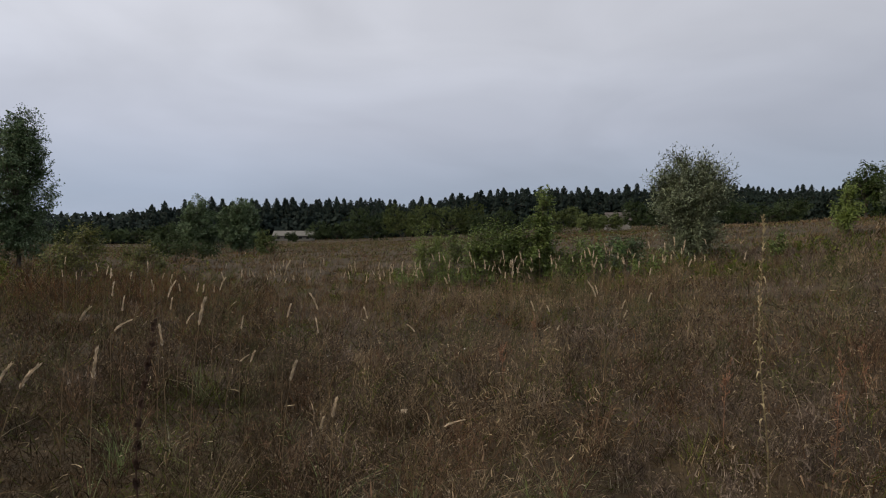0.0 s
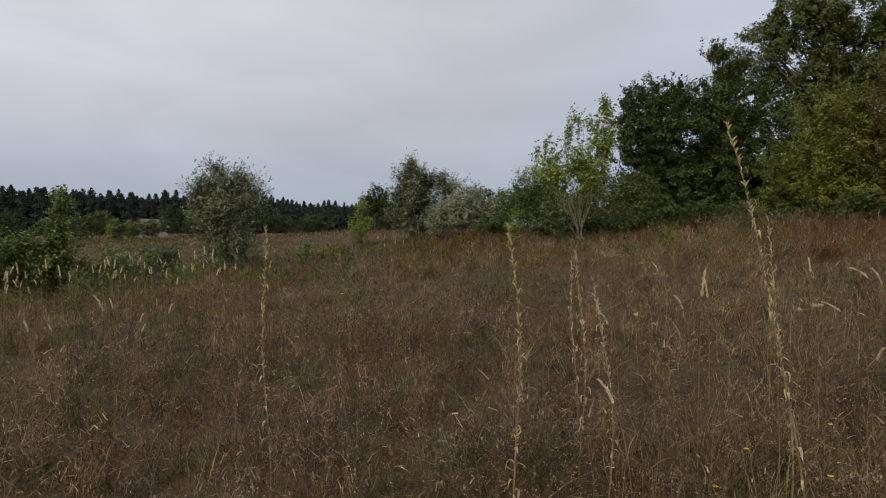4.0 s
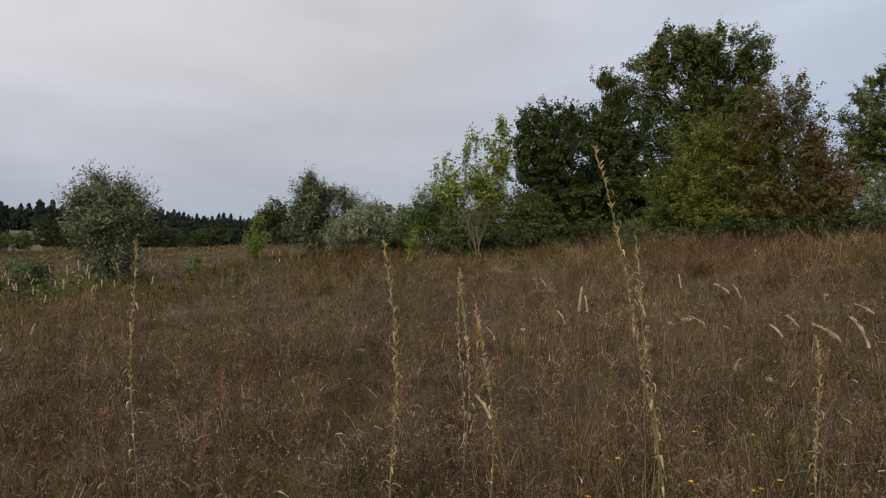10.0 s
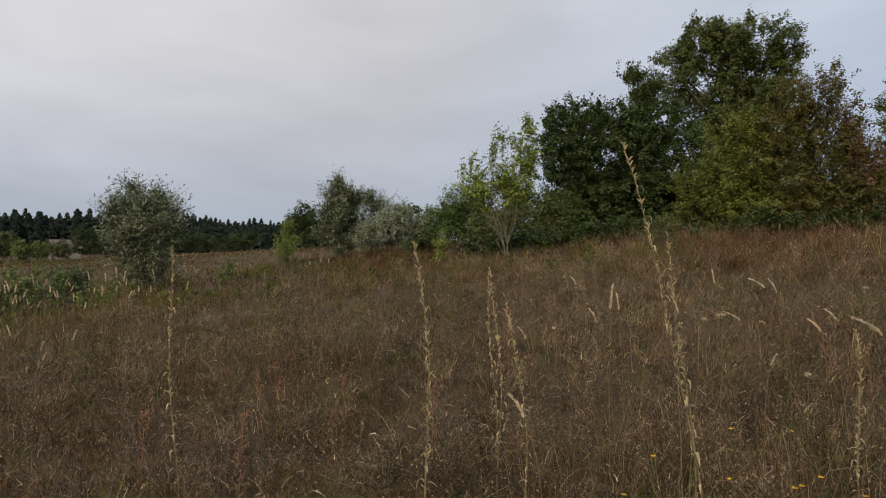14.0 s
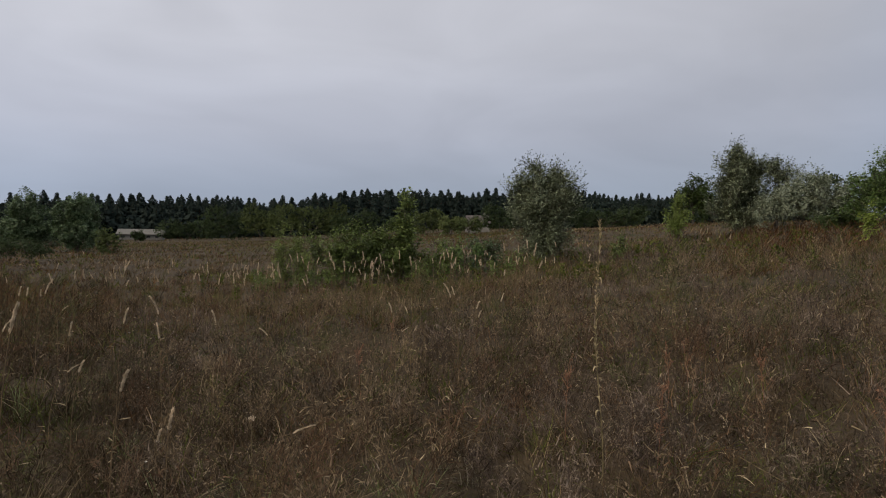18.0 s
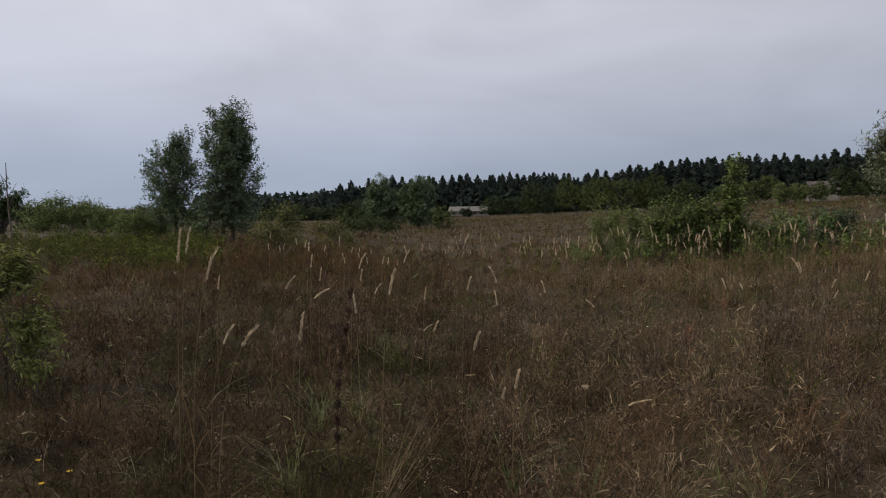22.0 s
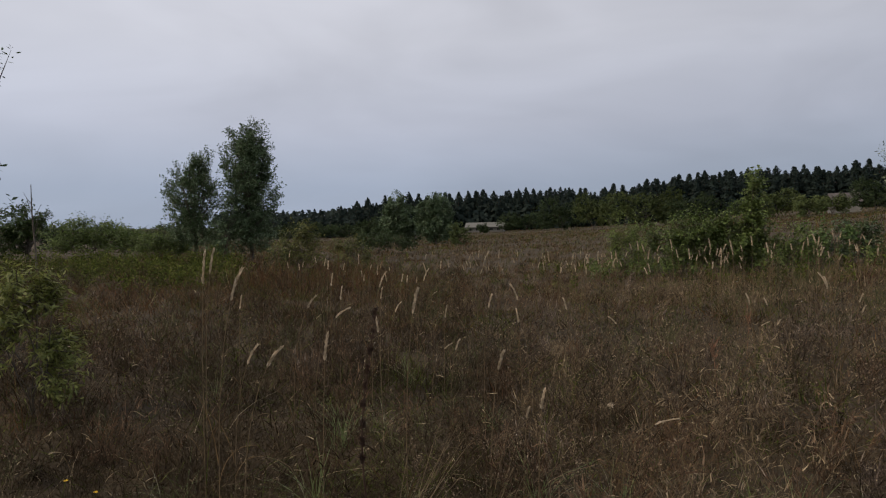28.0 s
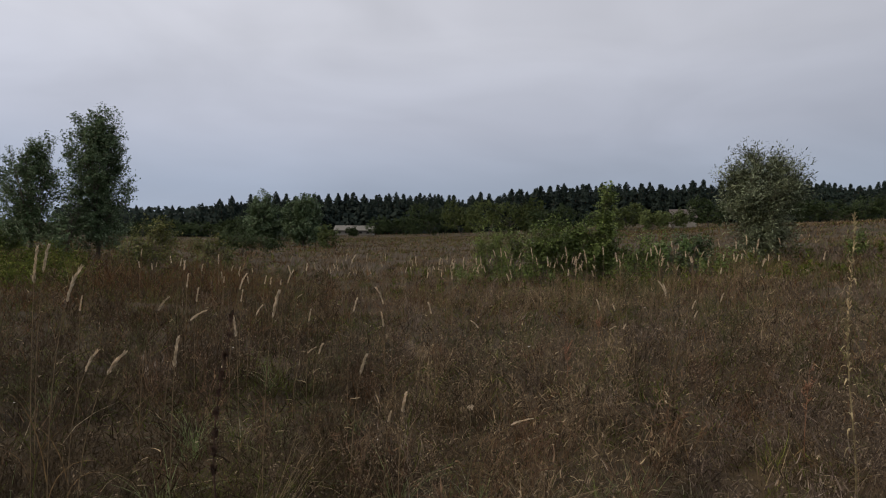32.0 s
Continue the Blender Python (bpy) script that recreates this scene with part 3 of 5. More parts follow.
# weeds and scrub on the poplars' side
tree("shrub", spot(-45, 50), [(0, 0, 1.6, 2.4, 1.8, 1.6), (1.6, 0, 1.3, 1.4, 1.4, 1.2), (-1.6, 0, 1.2, 1.4, 1.3, 1.2)], (0.14, 0.09), 900, 13, 0.7, M_LEAF_BUSH, 0.08, stems=6,
     label="rounded yellow-green willow scrub in tall weeds", category="shrub", group="scrub by the poplars", seed=8, up=0.65)
tree("shrub", spot(-40.8, 48), [(0, 0, 1.1, 2.0, 1.6, 1.1), (1.4, 0, 0.9, 1.3, 1.4, 0.9)], (0.14, 0.09), 560, 13, 0.7, M_LEAF_BUSH, 0.07, stems=5,
     label="low green willow scrub in tall weeds", category="shrub", group="scrub by the poplars", seed=9, up=0.65)
tree("tree", spot(-49.4, 60), [(0, 0, 2.4, 2.1, 1.8, 1.6), (-1.2, 0, 1.4, 1.5, 1.4, 1.4)], (0.2, 0.14), 520, 14, 0.8, M_LEAF_DARK, 0.12, label="small dark round-headed tree behind the weeds", seed=10)
tree("shrub", spot(-29.6, 28), [(0, 0, 1.2, 1.1, 0.9, 1.3), (0.5, 0, 1.9, 0.6, 0.6, 0.8)], (0.11, 0.07), 260, 12, 0.55, M_LEAF_OLIVE, 0.04, stems=6, limbs=16,
     label="yellowing leafy shrub standing in rusty grass", category="shrub", seed=11, up=0.7)
tree("shrub", spot(-25.2, 33), [(0, 0, 0.9, 1.0, 0.9, 1.0), (0.9, 0, 0.7, 0.7, 0.7, 0.9)], (0.11, 0.07), 190, 11, 0.5, M_LEAF_OLIVE, 0.04, stems=6, limbs=14,
     label="low leafy olive shrub standing in the grass", category="shrub", seed=12, up=0.7)
tree("shrub", spot(-22.4, 52), [(0, 0, 0.9, 2.2, 1.3, 0.9), (2.0, 0, 0.8, 1.4, 1.1, 0.8)], (0.15, 0.1), 280, 11, 0.6, M_LEAF_FAR, 0.05, stems=6, limbs=10,
     label="low green scrub before the trees", category="shrub", seed=13, up=0.6)
# trees of the far field's edge
tree("tree", spot(-20.7, 80), [(0, 0, 3.6, 2.3, 2.0, 2.5), (-0.9, 0, 2.0, 2.1, 1.8, 1.9), (0.9, 0, 1.6, 1.8, 1.6, 1.6)], (0.21, 0.15), 1050, 15, 0.8, M_LEAF_POPLAR, 0.16, label="round dark green tree in the field", group="field trees", seed=14, up=0.45, rough_edge=0.25, gather=0.2, shell=3.2)
tree("tree", spot(-17.4, 78), [(0, 0, 3.8, 2.1, 1.9, 2.3), (0.1, 0, 1.9, 2.4, 2.0, 1.8)], (0.21, 0.15), 1050, 15, 0.8, M_LEAF_POPLAR, 0.16, label="taller round green tree in the field", group="field trees", seed=15, up=0.45, rough_edge=0.22, gather=0.2, shell=3.2)
tree("shrub", spot(-15.3, 70), [(0, 0, 1.2, 1.2, 1.0, 1.2)], (0.2, 0.13), 170, 11, 0.6, M_LEAF_FARLIGHT, 0.05, stems=4, limbs=8, label="small light green bush beside the field trees", category="shrub", seed=16)
tree("shrub", spot(-23.4, 76), [(0, 0, 1.6, 1.9, 1.5, 1.6)], (0.24, 0.16), 260, 11, 0.7, M_LEAF_FAR, 0.06, stems=4, limbs=8, label="dark green bush beside the field trees", category="shrub", seed=17)


def far_crown(az, d, h, w, light, seed, label, group="woodland edge"):
    """A broad tree of the woodland edge, seen from far off."""
    m = M_LEAF_FARLIGHT if light else M_LEAF_FAR
    k = max(2, int(w / 4.5))
    lob = [((q + 0.5) * w / k - w / 2, 0.4 * math.sin(q * 2.1 + seed), h * (0.5 + 0.07 * math.sin(q * 3.3 + seed)), w / k * 0.78, 2.4, h * (0.46 + 0.05 * math.cos(q * 2.0 + seed))) for q in range(k)]
    return tree("tree", spot(az, d), lob, (0.30, 0.22), int(50 * w * h / 6) + 80, 13, 0.9, m, 0.15, stems=k, limbs=6 * k, label=label, group=group, seed=seed, up=0.45, rough_edge=0.22, gather=0.12, shell=3.6)


far_crown(-9.6, 196, 5.6, 12.5, False, 31, "dark green bushes beside the white shed")
far_crown(-6.4, 178, 8.6, 11.0, False, 32, "dark green broadleaf tree before the pines")
far_crown(-3.6, 160, 7.9, 8.0, True, 33, "light green willow before the pines")
far_crown(0.4, 155, 8.7, 16.0, True, 34, "broad mass of green willows before the pines")
far_crown(4.4, 150, 6.0, 9.0, False, 35, "dark green bushes at the field's edge")
far_crown(10.6, 130, 5.2, 7.2, True, 36, "rounded light green bush near the house")
far_crown(8.4, 140, 4.5, 5.0, False, 41, "low green bush near the house")
far_crown(12.8, 116, 3.4, 3.6, True, 37, "low light green bush below the house roof")
far_crown(14.3, 126, 3.3, 4.6, True, 47, "low bushes in front of the house wall")
far_crown(17.2, 118, 5.2, 6.4, False, 38, "rounded dark green bush beside the house")
far_crown(26.2, 150, 5.4, 16.0, False, 39, "dark hedge of green bushes at the field's end")
far_crown(21.5, 160, 5.3, 12.0, False, 42, "dark hedge of green bushes at the field's end")
far_crown(-43.0, 130, 4.2, 22.0, False, 43, "low dark trees far behind the weeds", "trees behind the weeds")
far_crown(-30.0, 190, 5.0, 20.0, False, 44, "low dark trees far behind the poplars", "trees behind the weeds")
far_crown(-51.0, 110, 4.4, 18.0, False, 45, "low dark trees far behind the weeds", "trees behind the weeds")
far_crown(-24.5, 150, 4.0, 12.0, False, 46, "dark bushes below the pines", "trees behind the weeds")

# aspen thicket in the meadow
tree("shrub", spot(6.4, 26), [(0, 0, 1.1, 1.05, 0.9, 1.1), (-1.2, 0.1, 0.8, 0.8, 0.8, 0.8), (-0.7, 0.1, 1.0, 0.7, 0.8, 0.9), (0.6, -0.2, 1.3, 0.7, 0.7, 1.1), (-0.2, 0, 1.6, 0.6, 0.6, 0.6)], (0.10, 0.08), 800, 12, 0.6, M_LEAF_BUSH, 0.05, stems=9, limbs=24,
     label="dense thicket of young aspens in green leaf", category="shrub", group="aspen thicket", seed=51, up=0.75)
tree("shrub", spot(8.7, 26), [(0, 0, 1.1, 0.7, 0.7, 1.1), (0.05, 0, 2.2, 0.5, 0.45, 0.9), (0.1, 0, 3.1, 0.34, 0.34, 0.8)], (0.105, 0.085), 430, 13, 0.5, M_LEAF_BUSH, 0.05, stems=3, limbs=18,
     label="young aspen rising above the thicket, bluish green", category="shrub", group="aspen thicket", seed=52, up=0.8)
tree("shrub", spot(3.4, 25), [(0, 0, 1.2, 0.9, 0.7, 1.3), (0.5, 0, 1.6, 0.7, 0.6, 1.1)], (0.095, 0.065), 360, 12, 0.5, M_LEAF_BUSH, 0.04, stems=7, limbs=10, label="low aspen suckers at the edge of the thicket", category="shrub", group="aspen thicket", seed=53, up=0.75)
tree("shrub", spot(0.9, 26), [(0, 0, 1.2, 1.0, 0.7, 1.3), (0.9, 0, 1.1, 0.7, 0.6, 1.2)], (0.10, 0.045), 330, 13, 0.5, M_LEAF_BUSH, 0.03, stems=9, limbs=10, label="upright green willow shoots beside the thicket", category="shrub", group="aspen thicket", seed=54, up=0.85)
tree("shrub", spot(-1.7, 25), [(0, 0, 1.2, 0.6, 0.55, 1.4), (0.7, 0, 1.1, 0.5, 0.5, 1.2)], (0.10, 0.03), 320, 13, 0.5, M_LEAF_YOUNGGRASS, 0.03, stems=8, limbs=12, label="upright green willow shoots in the grass", category="shrub", group="aspen thicket", seed=55, up=0.9)
tree("shrub", spot(11.2, 26), [(0, 0, 0.8, 0.9, 0.7, 0.9), (0.5, 0, 1.0, 0.5, 0.6, 0.9)], (0.10, 0.075), 130, 11, 0.45, M_LEAF_BUSH, 0.04, stems=7, limbs=12, label="young aspens close to the thicket", category="shrub", group="aspen thicket", seed=59, up=0.75)
tree("shrub", spot(13.4, 26), [(0, 0, 0.8, 0.8, 0.7, 0.9), (0.7, 0, 1.0, 0.5, 0.6, 0.8)], (0.10, 0.08), 110, 11, 0.45, M_LEAF_MID, 0.04, stems=7, limbs=12, label="young aspens with gaps between their stems", category="shrub", group="aspen thicket", seed=56, up=0.75)
tree("shrub", spot(16.2, 26.5), [(0, 0, 0.95, 0.65, 0.6, 1.0), (-0.6, 0, 0.8, 0.45, 0.5, 0.8)], (0.10, 0.08), 130, 11, 0.45, M_LEAF_POPLAR, 0.04, stems=6, limbs=12, label="young aspens with bluish green leaves", category="shrub", group="aspen thicket", seed=57, up=0.75)
tree("shrub", spot(27.3, 26), [(0, 0, 0.6, 0.45, 0.45, 0.65)], (0.09, 0.065), 70, 10, 0.35, M_LEAF_BUSH, 0.03, stems=4, limbs=8, label="single low aspen sucker in the grass", category="shrub", seed=58, up=0.75)
# the silver willow
tree("silver_willow", spot(20.9, 31), [(0.0, 0, 2.5, 1.39, 1.4, 1.6), (-0.57, 0, 3.1, 0.94, 1.0, 1.1), (0.57, 0, 3.0, 0.98, 1.0, 1.15), (0.08, 0, 1.1, 1.25, 1.4, 1.2), (-0.25, 0, 4.1, 0.49, 0.7, 0.8), (1.15, 0, 3.9, 0.33, 0.4, 0.8), (-1.15, 0, 3.3, 0.41, 0.5, 0.7), (0.41, 0, 4.0, 0.33, 0.4, 0.7)], (0.165, 0.042), 1700, 24, 1.0, M_LEAF_WILLOW, 0.12, stems=4,
     up=0.62, spread=0.65, flutter=0.85, align=1.5, limbs=80, label="bushy silver-grey willow standing alone in the meadow", seed=61, rough_edge=0.35, gather=0.3, shell=2.4)
# silver willows and bushes farther along
tree("silver_willow", spot(36.5, 45), [(0.0, 0, 2.6, 1.5, 1.4, 1.9), (0.0, 0, 3.7, 1.2, 1.2, 1.5), (-0.2, 0, 1.2, 1.5, 1.4, 1.2), (-0.1, 0, 4.6, 0.75, 0.7, 1.0), (1.15, 0, 3.5, 0.6, 0.6, 0.9), (-0.7, 0, 4.0, 0.4, 0.4, 0.8)], (0.20, 0.058), 1300, 24, 0.9, M_LEAF_WILLOW, 0.12, stems=3, up=0.75, spread=0.35, flutter=0.7, align=1.5, limbs=50,
     label="upright silver-grey willow standing before a dark tree", group="silver willows", seed=62, gather=0.22)
tree("silver_willow", spot(39.3, 48), [(0, 0, 2.5, 1.5, 1.3, 1.9), (0, 0, 3.7, 1.3, 1.1, 1.1)], (0.19, 0.060), 500, 18, 0.8, M_LEAF_WILLOW, 0.1, stems=2, up=0.65, limbs=30,
     label="small silver-grey willow behind a taller one", group="silver willows", seed=63, gather=0.22)
tree("oleaster_bush", spot(40.9, 43.5), [(0, 0, 1.7, 2.0, 1.6, 1.8), (-1.2, 0, 1.3, 1.4, 1.2, 1.4), (0.8, 0, 2.0, 1.5, 1.3, 1.5)], (0.16, 0.062), 1000, 20, 0.7, M_LEAF_SILVER, 0.08, stems=6, up=0.68, spread=0.4, limbs=40,
     label="rounded silvery oleaster bush beside the willows", category="shrub", group="silver willows", seed=64, gather=0.2)
tree("shrub", spot(32.0, 44), [(0, 0, 1.2, 0.75, 0.7, 1.3), (0.1, 0, 2.3, 0.45, 0.45, 0.8)], (0.14, 0.09), 300, 12, 0.6, M_LEAF_YOUNGGRASS, 0.05, stems=4, limbs=16, label="bright green young poplar shrub", category="shrub", seed=65, up=0.7)
tree("tree", spot(33.2, 76), [(0, 0, 3.0, 2.3, 2.0, 2.0), (0.9, 0, 2.2, 1.6, 1.6, 1.9)], (0.26, 0.18), 520, 12, 0.9, M_LEAF_DARK, 0.14, label="dark round tree behind the silver willows", seed=66)
tree("shrub", spot(46.6, 40), [(0, 0, 2.0, 1.6, 1.3, 2.0), (1.0, 0, 2.8, 1.1, 1.0, 1.6), (-1.0, 0, 1.3, 1.1, 1.0, 1.4)], (0.13, 0.075), 700, 18, 0.8, M_LEAF_MID, 0.08, stems=5, limbs=30, label="tall green leafy bush on the bank", category="shrub", seed=67, up=0.65)
tree("shrub", spot(45.6, 30), [(0, 0, 0.8, 0.35, 0.35, 0.8)], (0.12, 0.08), 60, 11, 0.4, M_LEAF_YOUNG, 0.03, stems=3, limbs=8, label="small yellow-green sapling in the grass", category="shrub", seed=68, up=0.7)
# young box elder with pale stems
tree("young_tree", spot(51.2, 27), [(-0.9, 0, 2.9, 1.0, 0.9, 1.1), (0.2, 0, 3.0, 1.0, 0.9, 1.3), (0.95, 0, 4.1, 0.6, 0.5, 1.8), (-0.12, 0, 4.8, 0.32, 0.3, 1.1), (-0.6, 0, 4.5, 0.34, 0.3, 1.0), (1.05, 0, 5.5, 0.42, 0.36, 1.0),
     (-1.35, 0, 4.0, 0.32, 0.3, 0.9), (-1.85, 0, 3.6, 0.24, 0.24, 0.8), (0.5, 0, 4.6, 0.36, 0.3, 1.0)], (0.11, 0.085), 800, 13, 0.5, M_LEAF_YOUNG, 0.055, stems=8, up=0.8, spread=0.4, limbs=60, bark=M_PALE,
     label="airy young tree with yellow-green leaves and thin pale stems", seed=69, rough_edge=0.3, gather=0.15, shell=1.8)
tree("shrub", spot(52.8, 34), [(0, 0, 1.2, 2.2, 1.2, 1.4), (1.4, 0, 1.8, 1.3, 1.0, 1.6), (-1.8, 0, 1.1, 1.5, 1.0, 1.3)], (0.13, 0.09), 950, 12, 0.6, M_LEAF_TALL, 0.05, stems=6, limbs=20, label="low green undergrowth below the big trees", category="shrub", seed=70)
# the big trees on the bank
tree("maple_tree", spot(60.2, 40), [(-0.6, 0, 5.3, 3.9, 3.2, 3.5), (2.6, 0, 5.0, 3.0, 2.6, 3.8), (-2.4, 0, 5.8, 2.2, 2.2, 3.2), (0.6, -0.6, 2.2, 4.6, 2.4, 2.4), (-1.6, -0.8, 1.6, 3.0, 2.0, 2.0)], (0.145, 0.11), 4400, 26, 0.65, M_LEAF_DARK, 0.3, stems=3,
     up=0.35, limbs=90, label="broad dense dark green maple on the bank", group="trees on the bank", seed=71, rough_edge=0.12, gather=0.28, shell=3.2)
tree("maple_tree", spot(62.0, 48), [(0, 0, 11.3, 1.2, 1.2, 1.0), (0.8, 0, 10.0, 1.4, 1.4, 1.4), (0.4, 0, 7.5, 1.4, 1.4, 2.5)], (0.17, 0.13), 520, 22, 0.8, M_LEAF_TALL, 0.2, up=0.4, limbs=40,
     label="slim maple whose top shows over the dark one", group="trees on the bank", seed=72, gather=0.35)
tree("maple_tree", spot(69.6, 46), [(0.7, 0, 11.6, 2.5, 2.5, 2.6), (3.0, 0, 11.3, 1.8, 1.9, 2.1), (0.3, 0, 9.0, 2.4, 2.2, 2.4), (-2.6, 0, 10.9, 2.3, 2.2, 2.9), (-0.9, 0, 12.4, 1.9, 2.0, 2.0), (-0.4, 0, 6.5, 3.6, 3.0, 4.2), (2.4, 0, 8.6, 1.9, 2.2, 2.4)], (0.155, 0.115), 3700, 26, 0.8, M_LEAF_TALL, 0.36,
     up=0.3, limbs=60, label="tall maple with gaps of sky in its crown", group="trees on the bank", seed=73, rough_edge=0.35, gather=0.4)
tree("box_elder", spot(69.8, 33.5), [(0, 0, 2.6, 2.1, 1.6, 2.6), (0.5, 0, 4.7, 1.3, 1.1, 1.4), (-1.0, 0, 1.4, 1.6, 1.3, 1.6), (1.2, 0, 1.2, 1.6, 1.3, 1.4)], (0.105, 0.075), 2300, 28, 0.6, M_LEAF_AUTUMN, 0.14, stems=5, up=0.55, limbs=50,
     label="yellow-green box elder beginning to turn", group="trees on the bank", seed=74, gather=0.25)
tree("box_elder", spot(75.3, 34), [(0, 0, 3.2, 2.5, 1.8, 3.1), (-1.2, 0, 4.2, 1.6, 1.4, 2.2), (0.2, 0, 5.7, 1.7, 1.3, 1.6), (-0.6, 0, 1.4, 2.3, 1.7, 1.7), (1.2, 0, 1.6, 1.8, 1.5, 1.8)], (0.105, 0.075), 2500, 28, 0.6, M_LEAF_TURN, 0.15, stems=5, up=0.6, limbs=60,
     label="box elder with green and brown turning leaves", group="trees on the bank", seed=75, gather=0.25)
tree("box_elder", spot(78.2, 34.0), [(0, 0, 3.2, 0.9, 1.0, 1.9), (0.5, 0, 2.2, 1.0, 1.0, 1.6), (-0.4, 0, 4.3, 0.6, 0.6, 1.1)], (0.105, 0.07), 480, 20, 0.65, M_LEAF_RED, 0.1, stems=4, up=0.6, limbs=50,
     label="box elder with red-brown leaves and bare twigs", group="trees on the bank", seed=76, gather=0.3)
# Foot of the trees: shade there is put into these shrubs' dark leaf colour.
tree("shrub", spot(72.5, 31.5), [(0, 0, 0.6, 1.7, 1.0, 0.7), (1.9, 0, 0.6, 1.4, 1.0, 0.7)], (0.14, 0.10), 360, 14, 0.5, M_LEAF_DARK, 0.05, stems=7, limbs=24, label="leafy undergrowth at the foot of the box elders, darkened for the shade there", category="shrub", seed=77)
tree("shrub", spot(64.0, 34), [(0, 0, 0.7, 2.0, 1.0, 0.8), (-2.0, 0, 0.6, 1.2, 1.0, 0.7)], (0.14, 0.10), 340, 12, 0.5, M_LEAF_DARK, 0.05, stems=7, limbs=24, label="leafy undergrowth at the foot of the maple, darkened for the shade there", category="shrub", seed=78)
tree("poplar_tree", spot(83.8, 58), [(0, 0, 9.0, 4.9, 3.6, 4.8), (1.2, 0, 12.4, 2.9, 2.4, 2.6), (-0.8, 0, 5.0, 4.8, 3.4, 4.4)], (0.18, 0.135), 2900, 25, 0.8, M_LEAF_TALL, 0.35, up=0.55, limbs=90,
     label="large poplar at the end of the bank", group="trees on the bank", seed=79, gather=0.22, rough_edge=0.14, shell=3.2)
tree("oleaster_bush", spot(82.5, 35), [(0, 0, 1.4, 1.9, 1.4, 1.5), (1.6, 0, 1.5, 1.5, 1.3, 1.6)], (0.15, 0.055), 520, 16, 0.75, M_LEAF_SILVER, 0.08, stems=6, limbs=30, label="grey-green silvery bush at the foot of the poplar", category="shrub", seed=80)

# woods behind the bank
for k, az in enumerate((45, 50, 55, 60, 65, 70, 75, 80, 86, 92)):
    far_crown(az, 64 + 3 * (k % 3), (7.4 if 52 < az < 78 else 4.2) + 0.8 * math.sin(k * 2.3), 8.5, k % 4 == 3, 100 + k, "green thicket behind the trees of the bank", "thicket behind the bank")
# Added fill along the trees' foot; dark leaves stand for the shade below.
for k, (az, d, w) in enumerate(((43.5, 41, 1.5), (49.0, 32, 1.9), (51.8, 31, 1.6), (54.6, 32, 1.6), (56.5, 34, 1.8), (59.5, 35, 1.8), (67.5, 33, 1.6), (79.5, 33, 1.6), (84.5, 34, 1.8))):
    tree("shrub", spot(az, d), [(0, 0, 0.6, w, 1.0, 0.7), (0.5 * w, 0, 0.7, 0.7 * w, 0.9, 0.8)], (0.14, 0.10), 220, 12, 0.5, M_LEAF_DARK, 0.05, stems=6, limbs=16,
         label="leafy undergrowth added along the foot of the trees, darkened for the shade there", category="shrub", group="undergrowth on the bank", seed=120 + k)

# ---- buildings far off ----
def box_part(name, size, at, material, parent, label=""):
    bm = bmesh.new()
    bmesh.ops.create_cube(bm, size=1.0)
    bmesh.ops.scale(bm, vec=size, verts=bm.verts)
    bmesh.ops.translate(bm, vec=at, verts=bm.verts)
    return part(name, bm, material, parent, label)


def gable(name, length, width, height, at, material, parent, label=""):
    """A pitched roof slab pair with thickness."""
    bm = bmesh.new()
    t = 0.12
    prof = [(-width / 2, 0), (0, height), (width / 2, 0), (width / 2, -t), (0, height - t), (-width / 2, -t)]
    a = [bm.verts.new((at[0] - length / 2, at[1] + p[0], at[2] + p[1])) for p in prof]
    b = [bm.verts.new((at[0] + length / 2, at[1] + p[0], at[2] + p[1])) for p in prof]
    for k in range(6):
        bm.faces.new((a[k], a[(k + 1) % 6], b[(k + 1) % 6], b[k]))
    bm.faces.new((a[0], a[5], a[4], a[1]))
    bm.faces.new((a[1], a[4], a[3], a[2]))
    bm.faces.new((b[1], b[4], b[5], b[0]))
    bm.faces.new((b[2], b[3], b[4], b[1]))
    bmesh.ops.recalc_face_normals(bm, faces=bm.faces)
    return part(name, bm, material, parent, label)


shed = new("shed")
shed.matrix_basis = Matrix.Translation(spot(-12.9, 204) + Vector((0, 0, 0.3))) @ Matrix.Rotation(radians(4), 4, "Z")
tagged(shed, "long low white farm shed with a pale sheet roof", "shed")
shed_wall = box_part("wall", (11.6, 5.0, 1.5), (0, 0, 0.75), M_WHITE_WALL, shed)
gable("roof", 12.4, 6.2, 1.5, (0, 0, 1.55), M_ROOF, shed, "pale grey sheet roof")
for k in range(5):
    box_part("window", (0.9, 0.08, 0.6), (-4.4 + 2.2 * k, -2.52, 0.85), M_DARK, shed_wall, "small dark window")
tree("shrub", spot(-13.1, 196), [(0, 0, 1.2, 2.0, 1.3, 1.6)], (0.4, 0.28), 150, 14, 0.8, M_LEAF_FAR, 0.06, stems=3, limbs=6, label="bush in front of the white shed", category="shrub", seed=90)
house = new("house")
house.matrix_basis = Matrix.Translation(spot(15.1, 134) - Vector((0, 0, 0.1))) @ Matrix.Rotation(radians(-8), 4, "Z")
tagged(house, "small house half hidden by bushes, with a faded tile roof", "house")
box_part("wall", (4.6, 4.6, 2.6), (0, 0, 0.75), M_WHITE_WALL, house)
gable("roof", 5.0, 5.2, 1.6, (0, 0, 2.0), M_TILE, house, "faded pinkish brown roof")
box_part("chimney", (0.45, 0.45, 0.8), (1.4, 0.3, 3.7), M_WHITE_WALL, house, "short pale chimney")

